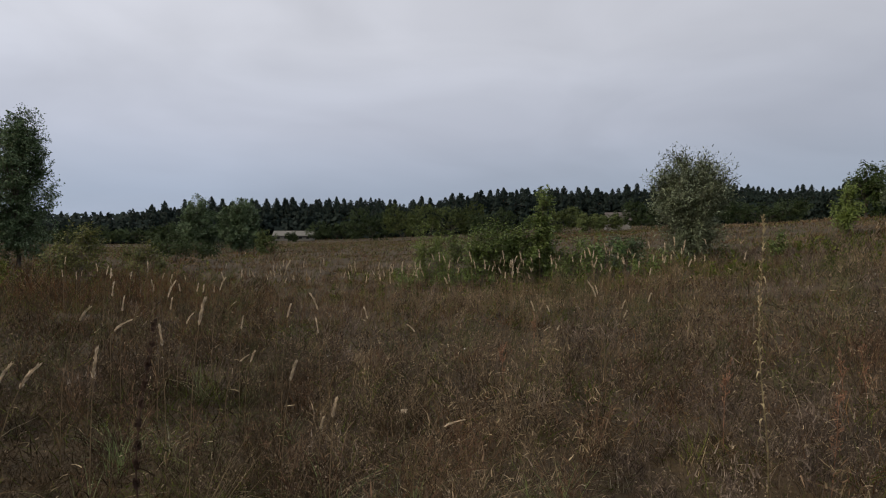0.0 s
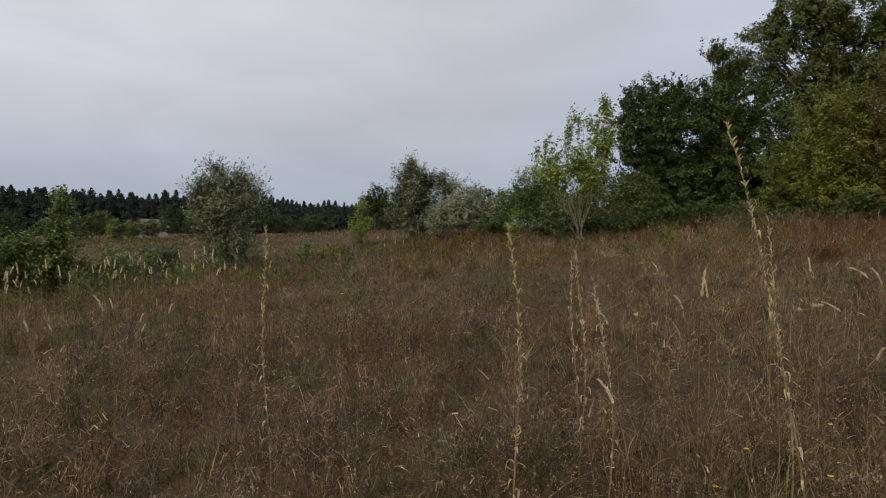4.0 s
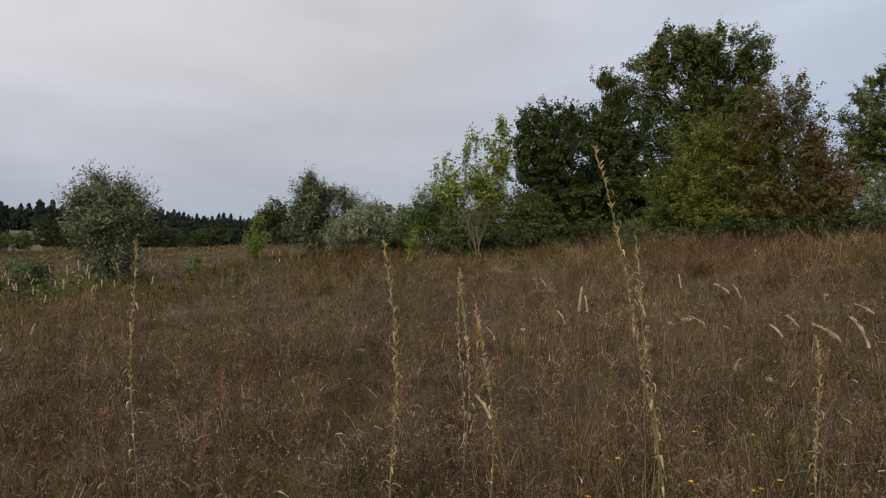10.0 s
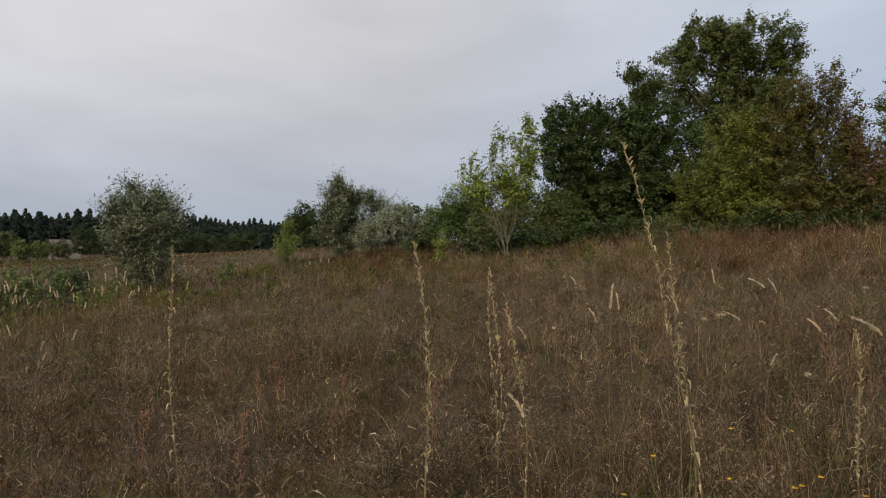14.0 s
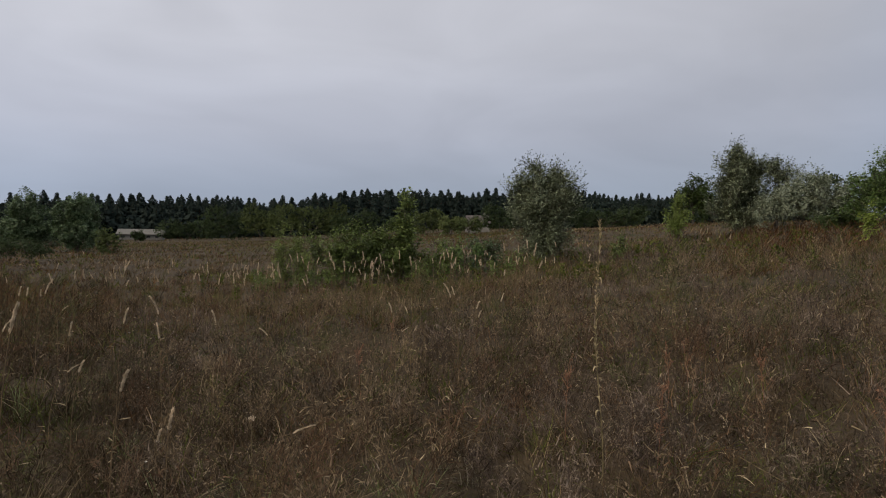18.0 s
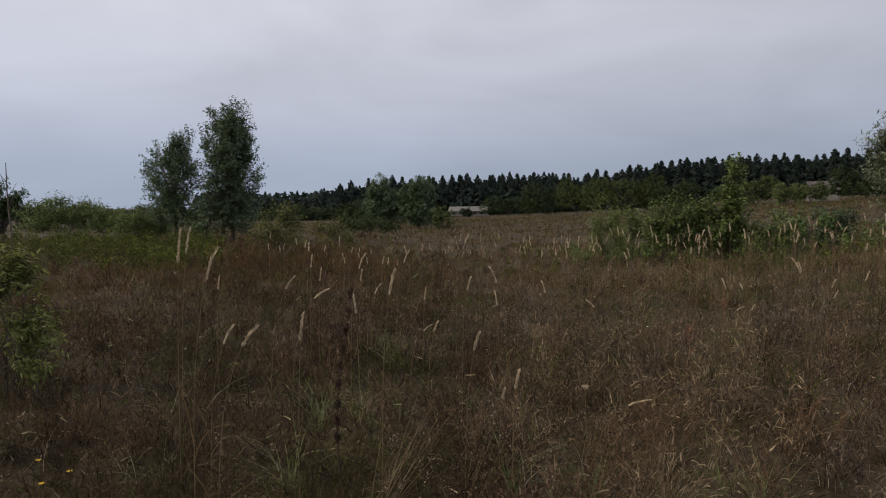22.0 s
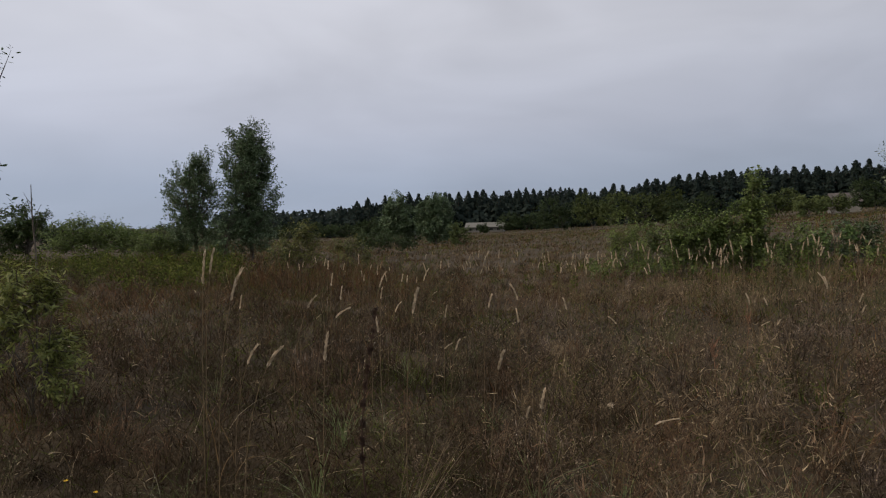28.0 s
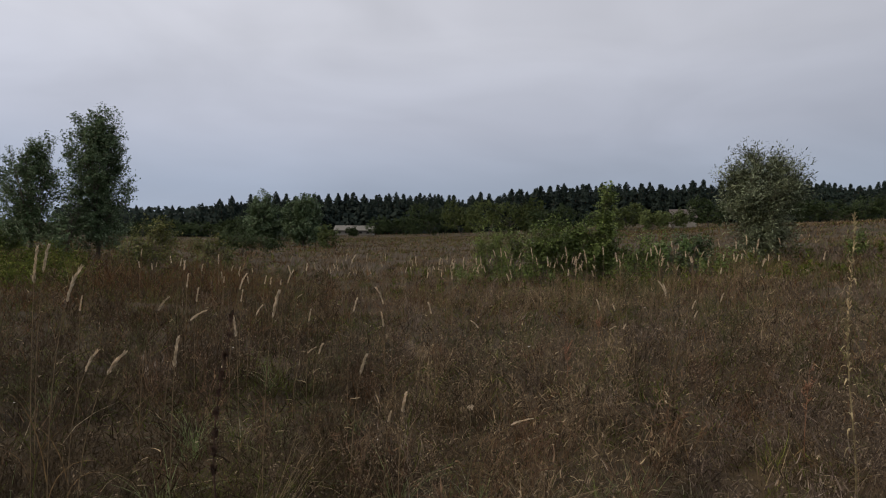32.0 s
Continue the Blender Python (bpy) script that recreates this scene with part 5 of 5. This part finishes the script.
sd = unit(np.cross(ax, rng.normal(size=(len(i), 3)) + [0, 0, 0.6]))
f = rng.uniform(0.6, 1.3, len(i)) * 0.10
suckers.append(kites(p, ax, sd, f, f * 0.7, 0.2))
tagged(link_mesh("aspen_suckers", suckers, M_LEAF_BUSH), "low green aspen suckers spreading round the thicket", "weeds", kind="stuff")
tagged(link_mesh("green_weeds", weeds, M_GREEN), "green leafy weeds growing among the grass", "weeds", kind="stuff")


# ---- reed grass with feathery plumes ----
def reed(seed, height, nod, leaves=3):
    """A culm that nods at the top, its plume, and a few long blades. The nod is toward +x."""
    r = np.random.default_rng(seed)
    root = new("reed_grass")
    t = np.linspace(0, 1, 9)
    line = np.stack([nod * height * t ** 3.2, 0.02 * height * np.sin(t * 3), height * (t - 0.5 * nod * t ** 4)], -1)
    link_mesh("stem", [tube(line, 0.0032 - 0.0018 * t, 5)], M_CULM, root)
    top = line[-1]
    d = unit(line[-1] - line[-2])
    ln = 0.108 * r.uniform(0.85, 1.2)
    n = 210
    s = r.uniform(0, 1, n)
    curve = np.array([0.40, 0, -0.28]) * (nod + 0.02) * 3.6
    mid = (top - d * ln * 0.25) + d[None] * (ln * 1.1 * s)[:, None] + curve[None] * (ln * s * s)[:, None]
    thick = 0.0064 * np.sin(np.pi * np.clip(s ** 0.8 * 0.95 + 0.05, 0, 1)) * (0.75 + 0.25 * np.sin(s * 21 + seed))
    around = unit(np.cross(d, r.normal(size=(n, 3))))
    ax = unit(d + 2 * curve[None] * s[:, None] + around * 0.24 + r.normal(size=(n, 3)) * 0.12)
    sd = unit(np.cross(ax, r.normal(size=(n, 3))))
    f = r.uniform(0.6, 1.2, n) * 0.021
    link_mesh("plume", [kites(mid + around * (thick * r.uniform(0.05, 0.75, n))[:, None], ax, sd, f, f * 0.26, 0.1)], M_PLUME, root)
    a = r.uniform(0, 6.28, leaves)
    way = unit(np.column_stack([np.cos(a) * 0.35, np.sin(a) * 0.35, np.ones(leaves)]))
    b0 = np.column_stack([np.zeros((leaves, 2)), height * r.uniform(0.02, 0.35, leaves)])
    for k in range(leaves):
        link_mesh("blade", [ribbons(b0[k:k + 1], way[k:k + 1], np.array([height * r.uniform(0.35, 0.55)]), np.array([0.007]),
                                    np.array([[math.cos(a[k]) * 0.5, math.sin(a[k]) * 0.5, -0.45]]), 6)], M_GREEN if k % 2 else M_DRY, root)
    return tagged(root, "dry reed grass with a feathery straw-coloured plume", "reed grass", "reed grass in the meadow")


protos = [reed(300 + k, 1.0, nod) for k, nod in enumerate((0.02, 0.05, 0.09, 0.13, 0.19, 0.07))]
used = [False] * len(protos)
rr = random.Random(9)


def plant_reed(x, y, height, kind, turn_deg):
    m = Matrix.Translation((x, y, float(ground(x, y)) - 0.01)) @ Matrix.Rotation(radians(turn_deg), 4, "Z")
    if not used[kind]:
        used[kind] = True
        protos[kind].matrix_basis = m
        o = protos[kind]
    else:
        o = copy_thing(protos[kind], m)
    o.scale = (1, 1, height)
    return o


REEDS_A = [  # x, y, height, variant, turn
    (-2.85, 3.67, 1.48, 1, 36), (-2.5, 3.18, 1.43, 0, 37), (-2.15, 2.83, 1.4, 2, 33), (-3.63, 5.2, 0.99, 0, 34), (-3.22, 6.26, 1.05, 0, 26), (-2.83, 5.67, 0.98, 0, 26), (-2.63, 4.43, 1.14, 3, 27), (-2.49, 4.51, 1.07, 4, 25), (-2.36, 5.34, 1.18, 2, 22), (-2.63, 6.2, 0.93, 0, 22), (-2.45, 5.95, 0.86, 2, 21), (-2.37, 6.62, 1.16, 2, 18), (-3.35, 9.88, 0.68, 3, 18), (-1.22, 3.1, 1.18, 1, 19), (-1.72, 5.46, 0.87, 0, 16), (-1.67, 3.89, 0.96, 0, 203), (-1.51, 2.75, 1.01, 0, 27), (-2.31, 3.2, 0.96, 2, 33),
]
REEDS_B = [  # x, y, height, variant, turn
    (-1.83, 2.57, 1.09, 3, 30), (-1.42, 4.61, 0.73, 1, 16), (-1.8, 5.33, 0.63, 3, 17), (-1.29, 5.16, 1.02, 1, 12), (-0.91, 5.14, 1.13, 2, 191), (-0.99, 5.22, 0.89, 0, 190), (-0.78, 3.10, 0.88, 1, 10), (-0.52, 2.95, 0.72, 0, 11), (-0.69, 3.55, 0.51, 0, 10), (-0.64, 5.88, 0.94, 1, 186), (-0.14, 6.01, 0.79, 3, 182), (-0.17, 3.51, 0.58, 4, -1), (1.05, 7.12, 0.82, 1, 172), (1.33, 7.78, 0.72, 1, 170), (1.26, 7.39, 0.55, 1, -11), (1.86, 7.56, 0.91, 1, 166), (1.9, 7.03, 0.79, 1, -16), (-1.75, 6.8, 1.35, 2, 12),
]
REEDS_C = [  # x, y, height, variant, turn
    (7.02, 4.28, 0.83, 2, 123), (4.72, 2.48, 0.98, 0, 120), (5.32, 1.64, 0.9, 4, 111), (3.76, 0.45, 1.09, 4, 103), (5.75, 0.62, 0.95, 4, 100), (4.76, 1.01, 0.88, 3, 105), (5.56, 1.12, 0.85, 3, 104), (4.45, 1.38, 0.67, 1, -72), (2.54, 1.63, 0.82, 2, 129), (6.12, 2.32, 0.95, 0, 112), (5.94, 1.67, 1.06, 4, 110), (4.84, 2.67, 0.89, 2, 122), (3.55, 0.4, 1.07, 2, 100), (5.11, 2.16, 0.91, 1, 115), (4.45, 3.08, 0.79, 2, 128), (1.41, 5.6, 1.05, 2, 169), (1.02, 6.88, 0.82, 1, 174), (1.05, 7.48, 0.56, 3, -7),
]
REEDS_D = [  # x, y, height, variant, turn
    (2.13, 6.86, 0.86, 1, -16), (1.89, 6.92, 0.7, 1, -14), (3.6, 1.94, 1.1, 0, -61), (5.87, 1.65, 0.98, 2, 107),
]
for row in REEDS_A + REEDS_B + REEDS_C + REEDS_D:
    plant_reed(*row)

# reeds scattered along the thicket, in a loose belt
for a0, a1, d0, d1, count, full in ((-5, 21, 10.0, 14.0, 72, 1.4), (-17, -5, 11.0, 16.0, 24, 1.3), (-8, 20, 15.0, 20.0, 26, 1.6), (-32, -15, 9, 17, 24, 1.2), (21, 40, 10, 20, 10, 1.3)):
    for _ in range(count):
        az, d = radians(rr.uniform(a0, a1)), rr.uniform(d0, d1)
        o = plant_reed(d * math.sin(az), d * math.cos(az), rr.uniform(0.86, 1.22), rr.choice((0, 0, 0, 0, 1, 1)), rr.uniform(-180, 180))
        o.scale = (full, full, o.scale[2])


# ---- tall dry flower stalks ----
LEAF = POD = None


def stalk(where, height, lean, turn_deg, seed, count=34, dark=False):
    """An evening primrose gone to seed: a stiff bent stem, pods crowded along the top, narrow leaves below."""
    r = np.random.default_rng(seed)
    root = new("dock_stalk" if dark else "primrose_stalk")
    root.matrix_basis = Matrix.Translation(where) @ Matrix.Rotation(radians(turn_deg), 4, "Z")
    t = np.linspace(0, 1, 12)
    line = np.stack([lean * height * t ** 2.6 + 0.014 * height * np.sin(t * 6.5 + 2 * seed), 0.014 * height * np.sin(t * 8 + seed), height * t], -1)
    link_mesh("stem", [tube(line, (0.0056 - 0.0040 * t) * (1.15 if dark else 1.0), 6)], M_DOCK if dark else M_STALK, root)

    def along(s):
        return np.stack([np.interp(s, t, line[:, k]) for k in range(3)], -1)
    n = 200 if dark else 95
    s = 1.0 - r.uniform(0, 1, n) ** (1.0 if dark else 1.15) * (0.62 if dark else 0.52)
    if dark:   # in whorls, with bare stem between
        s = 1.0 - (np.floor((1 - s) / 0.62 * 9) + 0.55 * r.uniform(0, 1, n)) / 9 * 0.62
    a = r.uniform(0, 6.28, n)
    ax = unit(np.stack([np.cos(a) * 0.6, np.sin(a) * 0.6, np.full(n, 0.9)], -1))
    sd = unit(np.cross(ax, r.normal(size=(n, 3))))
    f = r.uniform(0.5, 1.2, n) * (0.024 if dark else 0.026)
    if dark:
        tagged(link_mesh("seed_cover", [kites(along(s), ax, sd, f, f * 0.8, 0.3)], M_DOCK, root), kind="stuff")
    else:
        global POD
        for k in range(95):
            m = Matrix.Translation(along(s[k:k + 1])[0]) @ Matrix.Rotation(a[k], 4, "Z") @ Matrix.Rotation(r.uniform(0.2, 0.7), 4, "Y") @ Matrix.Scale(r.uniform(0.4, 0.85), 4)
            if POD is None:
                POD = link_mesh("seed_pod", [tube([(0, 0, 0), (0, 0, 0.010), (0.001, 0, 0.024), (0.004, 0, 0.036)], [0.0015, 0.0042, 0.0036, 0.0008], 5)], M_STALKLEAF, root)
                POD.matrix_basis = m
            else:
                share(POD, root, m)
        for k in range(count):
            s0 = 0.22 + 0.7 * (k + r.uniform(0, 0.8)) / count
            p = along(np.array([s0]))[0]
            b = k * 2.4 + r.uniform(-0.4, 0.4)
            sc = r.uniform(0.15, 0.72) * (1.1 - 0.5 * s0)
            m = Matrix.Translation(p) @ Matrix.Rotation(b, 4, "Z") @ Matrix.Rotation(-r.uniform(-0.5, 1.15), 4, "Y") @ Matrix.Scale(sc, 4)
            global LEAF
            if LEAF is None:
                u = np.linspace(0, 1, 6)
                w = 0.0105 * np.sin(np.pi * np.clip(u * 0.9 + 0.1, 0, 1)) ** 0.8
                c = np.stack([0.105 * u - 0.03 * u ** 3, 0.012 * u * u, 0.03 * np.sin(u * 3) - 0.06 * u * u], -1)
                v = np.stack([c + np.stack([0 * u, -w, 0.3 * w], -1), c, c + np.stack([0 * u, w, 0.3 * w], -1)], 1).reshape(-1, 3)
                q = [(3 * i0 + e, 3 * i0 + e + 1, 3 * i0 + e + 4, 3 * i0 + e + 3) for i0 in range(5) for e in (0, 1)]
                LEAF = link_mesh("leaf", [(v, np.array(q))], M_STALKLEAF, root)
                LEAF.matrix_basis = m
            else:
                share(LEAF, root, m)
    return tagged(root, "dark brown dried dock stalk covered in seeds" if dark else "tall yellowing evening primrose stalk gone to seed",
                  "flower stalk", "" if dark else "tall flower stalks")


stalk(Vector((1.74, 3.49, 0.17)), 1.56, 0.02, 150, 401)
stalk(Vector((1.94, 1.71, 0.14)), 1.55, 0.032, 137, 402)
stalk(Vector((2.89, 2.00, 0.23)), 1.22, 0.063, 129, 403)
stalk(Vector((2.78, 1.06, 0.19)), 1.91, 0.150, 122, 404)
stalk(Vector((3.19, 2.42, 0.25)), 1.34, 0.019, 130, 406)
stalk(Vector((3.76, 2.94, 0.25)), 1.32, 0.029, 130, 407)
stalk(Vector((3.60, 0.69, 0.28)), 1.02, 0.015, 102, 408)
stalk(Vector((-1.30, 2.75, 0.04)), 1.20, 0.042, 23, 409, 0, True)
stalk(Vector((3.38, 1.36, 0.27)), 1.50, 0.064, 116, 410)


# ---- small flowers ----
def yellow_flower(x, y, height, seed):
    r = np.random.default_rng(seed)
    root = new("yellow_flower")
    root.matrix_basis = Matrix.Translation((x, y, float(ground(x, y))))
    t = np.linspace(0, 1, 5)
    line = np.stack([0.05 * t * t, 0.02 * t, height * t], -1)
    link_mesh("stem", [tube(line, 0.0018 + 0 * t, 4)], M_GREEN, root)
    for k in range(9):
        a = k * 0.698
        ax = np.array([[math.cos(a), math.sin(a), 0.35]])
        link_mesh("petal", [kites(line[-1:], unit(ax), unit(np.cross(ax, [[0, 0, 1.0]])), np.array([0.017]), np.array([0.012]), 0.1)], M_YELLOW, root)
    return tagged(root, "small yellow daisy-like flower in the grass", "flower", "yellow flowers")


yellow_flower(2.88, 1.46, 0.33, 500)
yellow_flower(3.30, 1.15, 0.33, 501)
yellow_flower(3.34, 0.88, 0.34, 502)
yellow_flower(3.40, 0.87, 0.33, 503)
yellow_flower(3.51, 0.82, 0.34, 504)
yellow_flower(3.46, 0.64, 0.32, 505)
yellow_flower(4.01, 1.41, 0.33, 506)
yellow_flower(4.11, 1.12, 0.33, 507)
yellow_flower(6.07, 1.72, 0.32, 508)
yellow_flower(6.20, 0.90, 0.32, 509)
yellow_flower(3.39, 1.57, 0.32, 510)
yellow_flower(-2.87, 2.52, 0.33, 520)
yellow_flower(-3.17, 2.78, 0.33, 520)
yellow_flower(-2.89, 2.71, 0.32, 520)


# ---- fresh green tussocks ----
def tussock(x, y, size, seed, count=26, dry=False):
    """Long arching blades out of one root."""
    r = np.random.default_rng(seed)
    root = new("grass_tussock")
    root.matrix_basis = Matrix.Translation((x, y, float(ground(x, y)) - 0.01))
    first = [None] * 3
    for k in range(count):
        v = k % 3
        m = Matrix.Translation((r.normal() * 0.03, r.normal() * 0.03, 0)) @ Matrix.Rotation(r.uniform(0, 6.28), 4, "Z") @ Matrix.Scale(size * r.uniform(0.6, 1.15), 4)
        if first[v] is None:
            first[v] = link_mesh("blade", [ribbons(np.zeros((1, 3)), unit(np.array([[0.22 + 0.1 * v, 0, 1.0]])), np.array([1.0]), np.array([0.011]),
                                                   np.array([[0.30 + 0.14 * v, 0.05, -0.25 - 0.13 * v]]) * (1.5 if dry else 1.0), 7, np.array([[0.0, 1.0, 0.0]]))], M_PALEBLADE if dry else M_FRESH, root)
            first[v].matrix_basis = m
        else:
            share(first[v], root, m)
    if dry:
        return tagged(root, "bleached tussock of a few arching grass blades", "grass", "dry tussocks")
    return tagged(root, "fresh green tussock of arching grass blades", "grass", "green tussocks")


tussock(-2.28, 4.49, 0.50, 600)
tussock(-1.83, 3.26, 0.50, 601)
tussock(-0.60, 3.41, 0.50, 602)
tussock(-2.71, 3.28, 0.42, 603)
tussock(-1.19, 4.98, 0.40, 604)
tussock(0.64, 3.38, 0.40, 605)
tussock(-2.34, 6.20, 0.50, 606)
tussock(-0.19, 3.40, 0.40, 607)
tussock(-2.18, 4.33, 0.50, 608)
tussock(0.48, 3.61, 0.35, 609)
tussock(4.28, 3.11, 0.35, 610)
tussock(-4.14, 5.52, 0.40, 611)
tussock(3.99, 1.84, 0.35, 612)
for k, (x, y, size) in enumerate(((-1.84, 3.27, 0.34), (-1.30, 3.35, 0.30), (-0.56, 3.41, 0.36), (-0.22, 3.55, 0.34), (0.32, 3.57, 0.26), (-2.90, 3.30, 0.36), (-4.40, 4.34, 0.36), (1.04, 3.78, 0.32), (-2.01, 4.67, 0.36),
                                  (2.65, 3.88, 0.30), (2.60, 3.06, 0.30), (3.67, 1.52, 0.30), (4.32, 0.71, 0.36), (6.20, 0.95, 0.40), (2.04, 4.11, 0.30))):
    tussock(x, y, size, 640 + k, 10, True)


def straw_clump(x, y, height, lean, seed, count=16):
    """Tall tan grass stems leaning one way out of one root."""
    r = np.random.default_rng(seed)
    root = new("straw_clump")
    root.matrix_basis = Matrix.Translation((x, y, float(ground(x, y)) - 0.01))
    for k in range(count):
        way = unit(np.array([[lean + r.normal() * 0.12, r.normal() * 0.12, 1.0]]))
        link_mesh("stem", [ribbons(np.array([[r.normal() * 0.03, r.normal() * 0.03, 0.0]]), way, np.array([height * r.uniform(0.55, 1.1)]), np.array([0.0042]),
                                   np.array([[0.16 * lean + r.normal() * 0.05, r.normal() * 0.05, -0.06]]), 5)], M_STRAWSTEM, root)
    return tagged(root, "clump of tan dry grass stems leaning over", "grass", "leaning grass clumps")


straw_clump(-1.17, 2.80, 0.92, 0.42, 630, 18)
straw_clump(-0.78, 3.15, 0.62, 0.30, 631, 10)
straw_clump(3.05, 1.30, 0.80, -0.10, 632, 12)
straw_clump(3.70, 1.05, 0.75, 0.14, 633, 12)
straw_clump(2.60, 1.55, 0.60, 0.10, 634, 10)
# leafy plant at the side of the meadow
tree("shrub", spot(-49.6, 7.0), [(0.05, 0, 1.02, 0.36, 0.32, 0.34), (-0.25, 0, 0.75, 0.42, 0.36, 0.45), (0.1, 0, 0.5, 0.32, 0.3, 0.35)], (0.072, 0.020), 340, 18, 0.24, M_FERN, 0.014, stems=5, limbs=14,
     label="light green box elder seedling with feathery leaves", category="shrub", seed=210, up=0.25, gather=0.35)
tree("sapling", spot(-52.6, 9.0), [(0.05, 0, 3.5, 0.55, 0.4, 0.5), (-0.05, 0, 2.2, 0.5, 0.4, 0.7)], (0.07, 0.028), 64, 10, 0.36, M_LEAF_POPLAR, 0.022, limbs=34,
     label="thin half-bare sapling with only a few leaves", seed=211, up=0.5)


def dead_sapling(where, height, seed):
    r = np.random.default_rng(seed)
    root = new("dead_sapling")
    root.matrix_basis = Matrix.Translation(where)
    t = np.linspace(0, 1, 8)
    line = np.stack([-0.05 * height * t + 0.03 * np.sin(t * 7), 0.02 * t, height * t - 0.1], -1)
    link_mesh("trunk", [tube(line, 0.045 * (1 - 0.8 * t) + 0.006, 6)], M_BARK, root)
    for k in range(9):
        s = r.uniform(0.3, 0.8)
        p = np.array([np.interp(s, t, line[:, q]) for q in range(3)])
        a = r.uniform(0, 6.28)
        e = p + np.array([math.cos(a) * 0.45, math.sin(a) * 0.45, 0.75]) * r.uniform(0.5, 1.1)
        link_mesh("limb", [tube([p, (p + e) / 2 + [0, 0, -0.05], e], [0.02, 0.014, 0.006], 5)], M_BARK, root)
    return tagged(root, "bare dead sapling among the weeds", "tree")


dead_sapling(spot(-48.9, 33), 4.1, 5)


# ---- single herbs that stand out of the sward ----
def umbel(x, y, height, seed):
    """A dried umbel, curled up into a nest."""
    r = np.random.default_rng(seed)
    root = new("umbel_seed_head")
    root.matrix_basis = Matrix.Translation((x, y, float(ground(x, y)) - 0.01)) @ Matrix.Rotation(r.uniform(0, 6.28), 4, "Z")
    t = np.linspace(0, 1, 7)
    line = np.stack([0.06 * height * t ** 2, 0.01 * np.sin(t * 8), height * t], -1)
    link_mesh("stem", [tube(line, 0.0026 - 0.0012 * t, 5)], M_STALK, root)
    top = line[-1]
    n = 26
    a = r.uniform(0, 6.28, n)
    way = unit(np.column_stack([np.cos(a) * 0.8, np.sin(a) * 0.8, np.ones(n)]))
    ray = ribbons(np.repeat(top[None], n, 0), way, np.full(n, 0.035), np.full(n, 0.0016), np.column_stack([-np.cos(a) * 0.35, -np.sin(a) * 0.35, np.zeros(n)]), 3)
    tagged(link_mesh("rays", [ray], M_SEED, root), kind="stuff")
    m = 90
    k = r.integers(0, n, m)
    p = top + way[k] * 0.03 + np.column_stack([-np.cos(a[k]) * 0.008, -np.sin(a[k]) * 0.008, 0.004 * r.normal(size=m)]) + r.normal(size=(m, 3)) * 0.004
    ax = unit(r.normal(size=(m, 3)) + [0, 0, 0.5])
    tagged(link_mesh("seed_cover", [kites(p, ax, unit(np.cross(ax, r.normal(size=(m, 3)))), np.full(m, 0.009), np.full(m, 0.005))], M_PLUME, root), kind="stuff")
    return tagged(root, "pale dried umbel seed head on a thin stalk", "seed head", "umbel seed heads")


def red_herb(x, y, height, seed):
    """A withered herb, branched above, with reddish seed clusters."""
    r = np.random.default_rng(seed)
    root = new("withered_herb")
    root.matrix_basis = Matrix.Translation((x, y, float(ground(x, y)) - 0.01))
    t = np.linspace(0, 1, 7)
    line = np.stack([0.05 * height * np.sin(t * 2 + seed), 0.04 * height * t * t, height * t], -1)
    link_mesh("stem", [tube(line, 0.003 - 0.002 * t, 5)], M_REDHERB, root)
    for k in range(11):
        s = r.uniform(0.4, 0.97)
        p = np.array([np.interp(s, t, line[:, q]) for q in range(3)])
        a = r.uniform(0, 6.28)
        ln = height * r.uniform(0.10, 0.24) * (1.3 - 0.7 * s)
        e = p + np.array([math.cos(a) * 0.5, math.sin(a) * 0.5, 0.85]) * ln
        limb = link_mesh("branch", [tube([p, (p + e) / 2 - [0, 0, 0.004], e], [0.0014, 0.0011, 0.0007], 4)], M_REDHERB, root)
        m = 16
        q = p + (e - p) * r.uniform(0.3, 1.0, (m, 1)) + r.normal(size=(m, 3)) * 0.005
        ax = unit(r.normal(size=(m, 3)) + [0, 0, 0.6])
        tagged(link_mesh("seed_cover", [kites(q, ax, unit(np.cross(ax, r.normal(size=(m, 3)))), r.uniform(0.008, 0.016, m), np.full(m, 0.007))], M_REDHERB, limb), kind="stuff")
    return tagged(root, "withered reddish brown branching herb", "herb", "withered herbs")


umbel(5.74, 2.07, 0.72, 700)
umbel(5.40, 2.36, 0.70, 701)
umbel(5.58, 2.07, 0.75, 702)
umbel(5.25, 3.45, 0.60, 703)
umbel(6.60, 1.24, 0.80, 704)
umbel(4.62, 1.17, 0.55, 705)
umbel(5.61, 2.22, 0.70, 706)
umbel(-0.22, 3.90, 0.50, 707)
red_herb(5.14, 3.90, 0.75, 720)
red_herb(3.25, 3.01, 0.70, 721)
red_herb(5.03, 3.84, 0.80, 722)
red_herb(6.34, 2.95, 0.85, 723)
red_herb(5.85, 1.39, 0.70, 724)
red_herb(3.55, 4.40, 0.55, 725)
red_herb(5.28, 0.97, 0.65, 726)
red_herb(1.88, 4.25, 0.60, 727)
red_herb(2.11, 3.46, 0.55, 728)
red_herb(1.13, 8.25, 0.65, 729)
red_herb(3.05, 4.96, 0.60, 730)
red_herb(3.27, 4.99, 0.55, 731)
red_herb(0.58, 5.97, 0.60, 732)
tree("shrub", spot(64.3, 26.24), [(0, 0, 0.57, 0.75, 0.6, 0.57), (0.2, 0, 0.89, 0.5, 0.5, 0.45)], (0.07, 0.03), 170, 16, 0.4, M_LEAF_OLIVE, 0.03, stems=7, limbs=16,
     label="feathery olive-green shrub standing in rusty grass", category="shrub", seed=215, up=0.65)
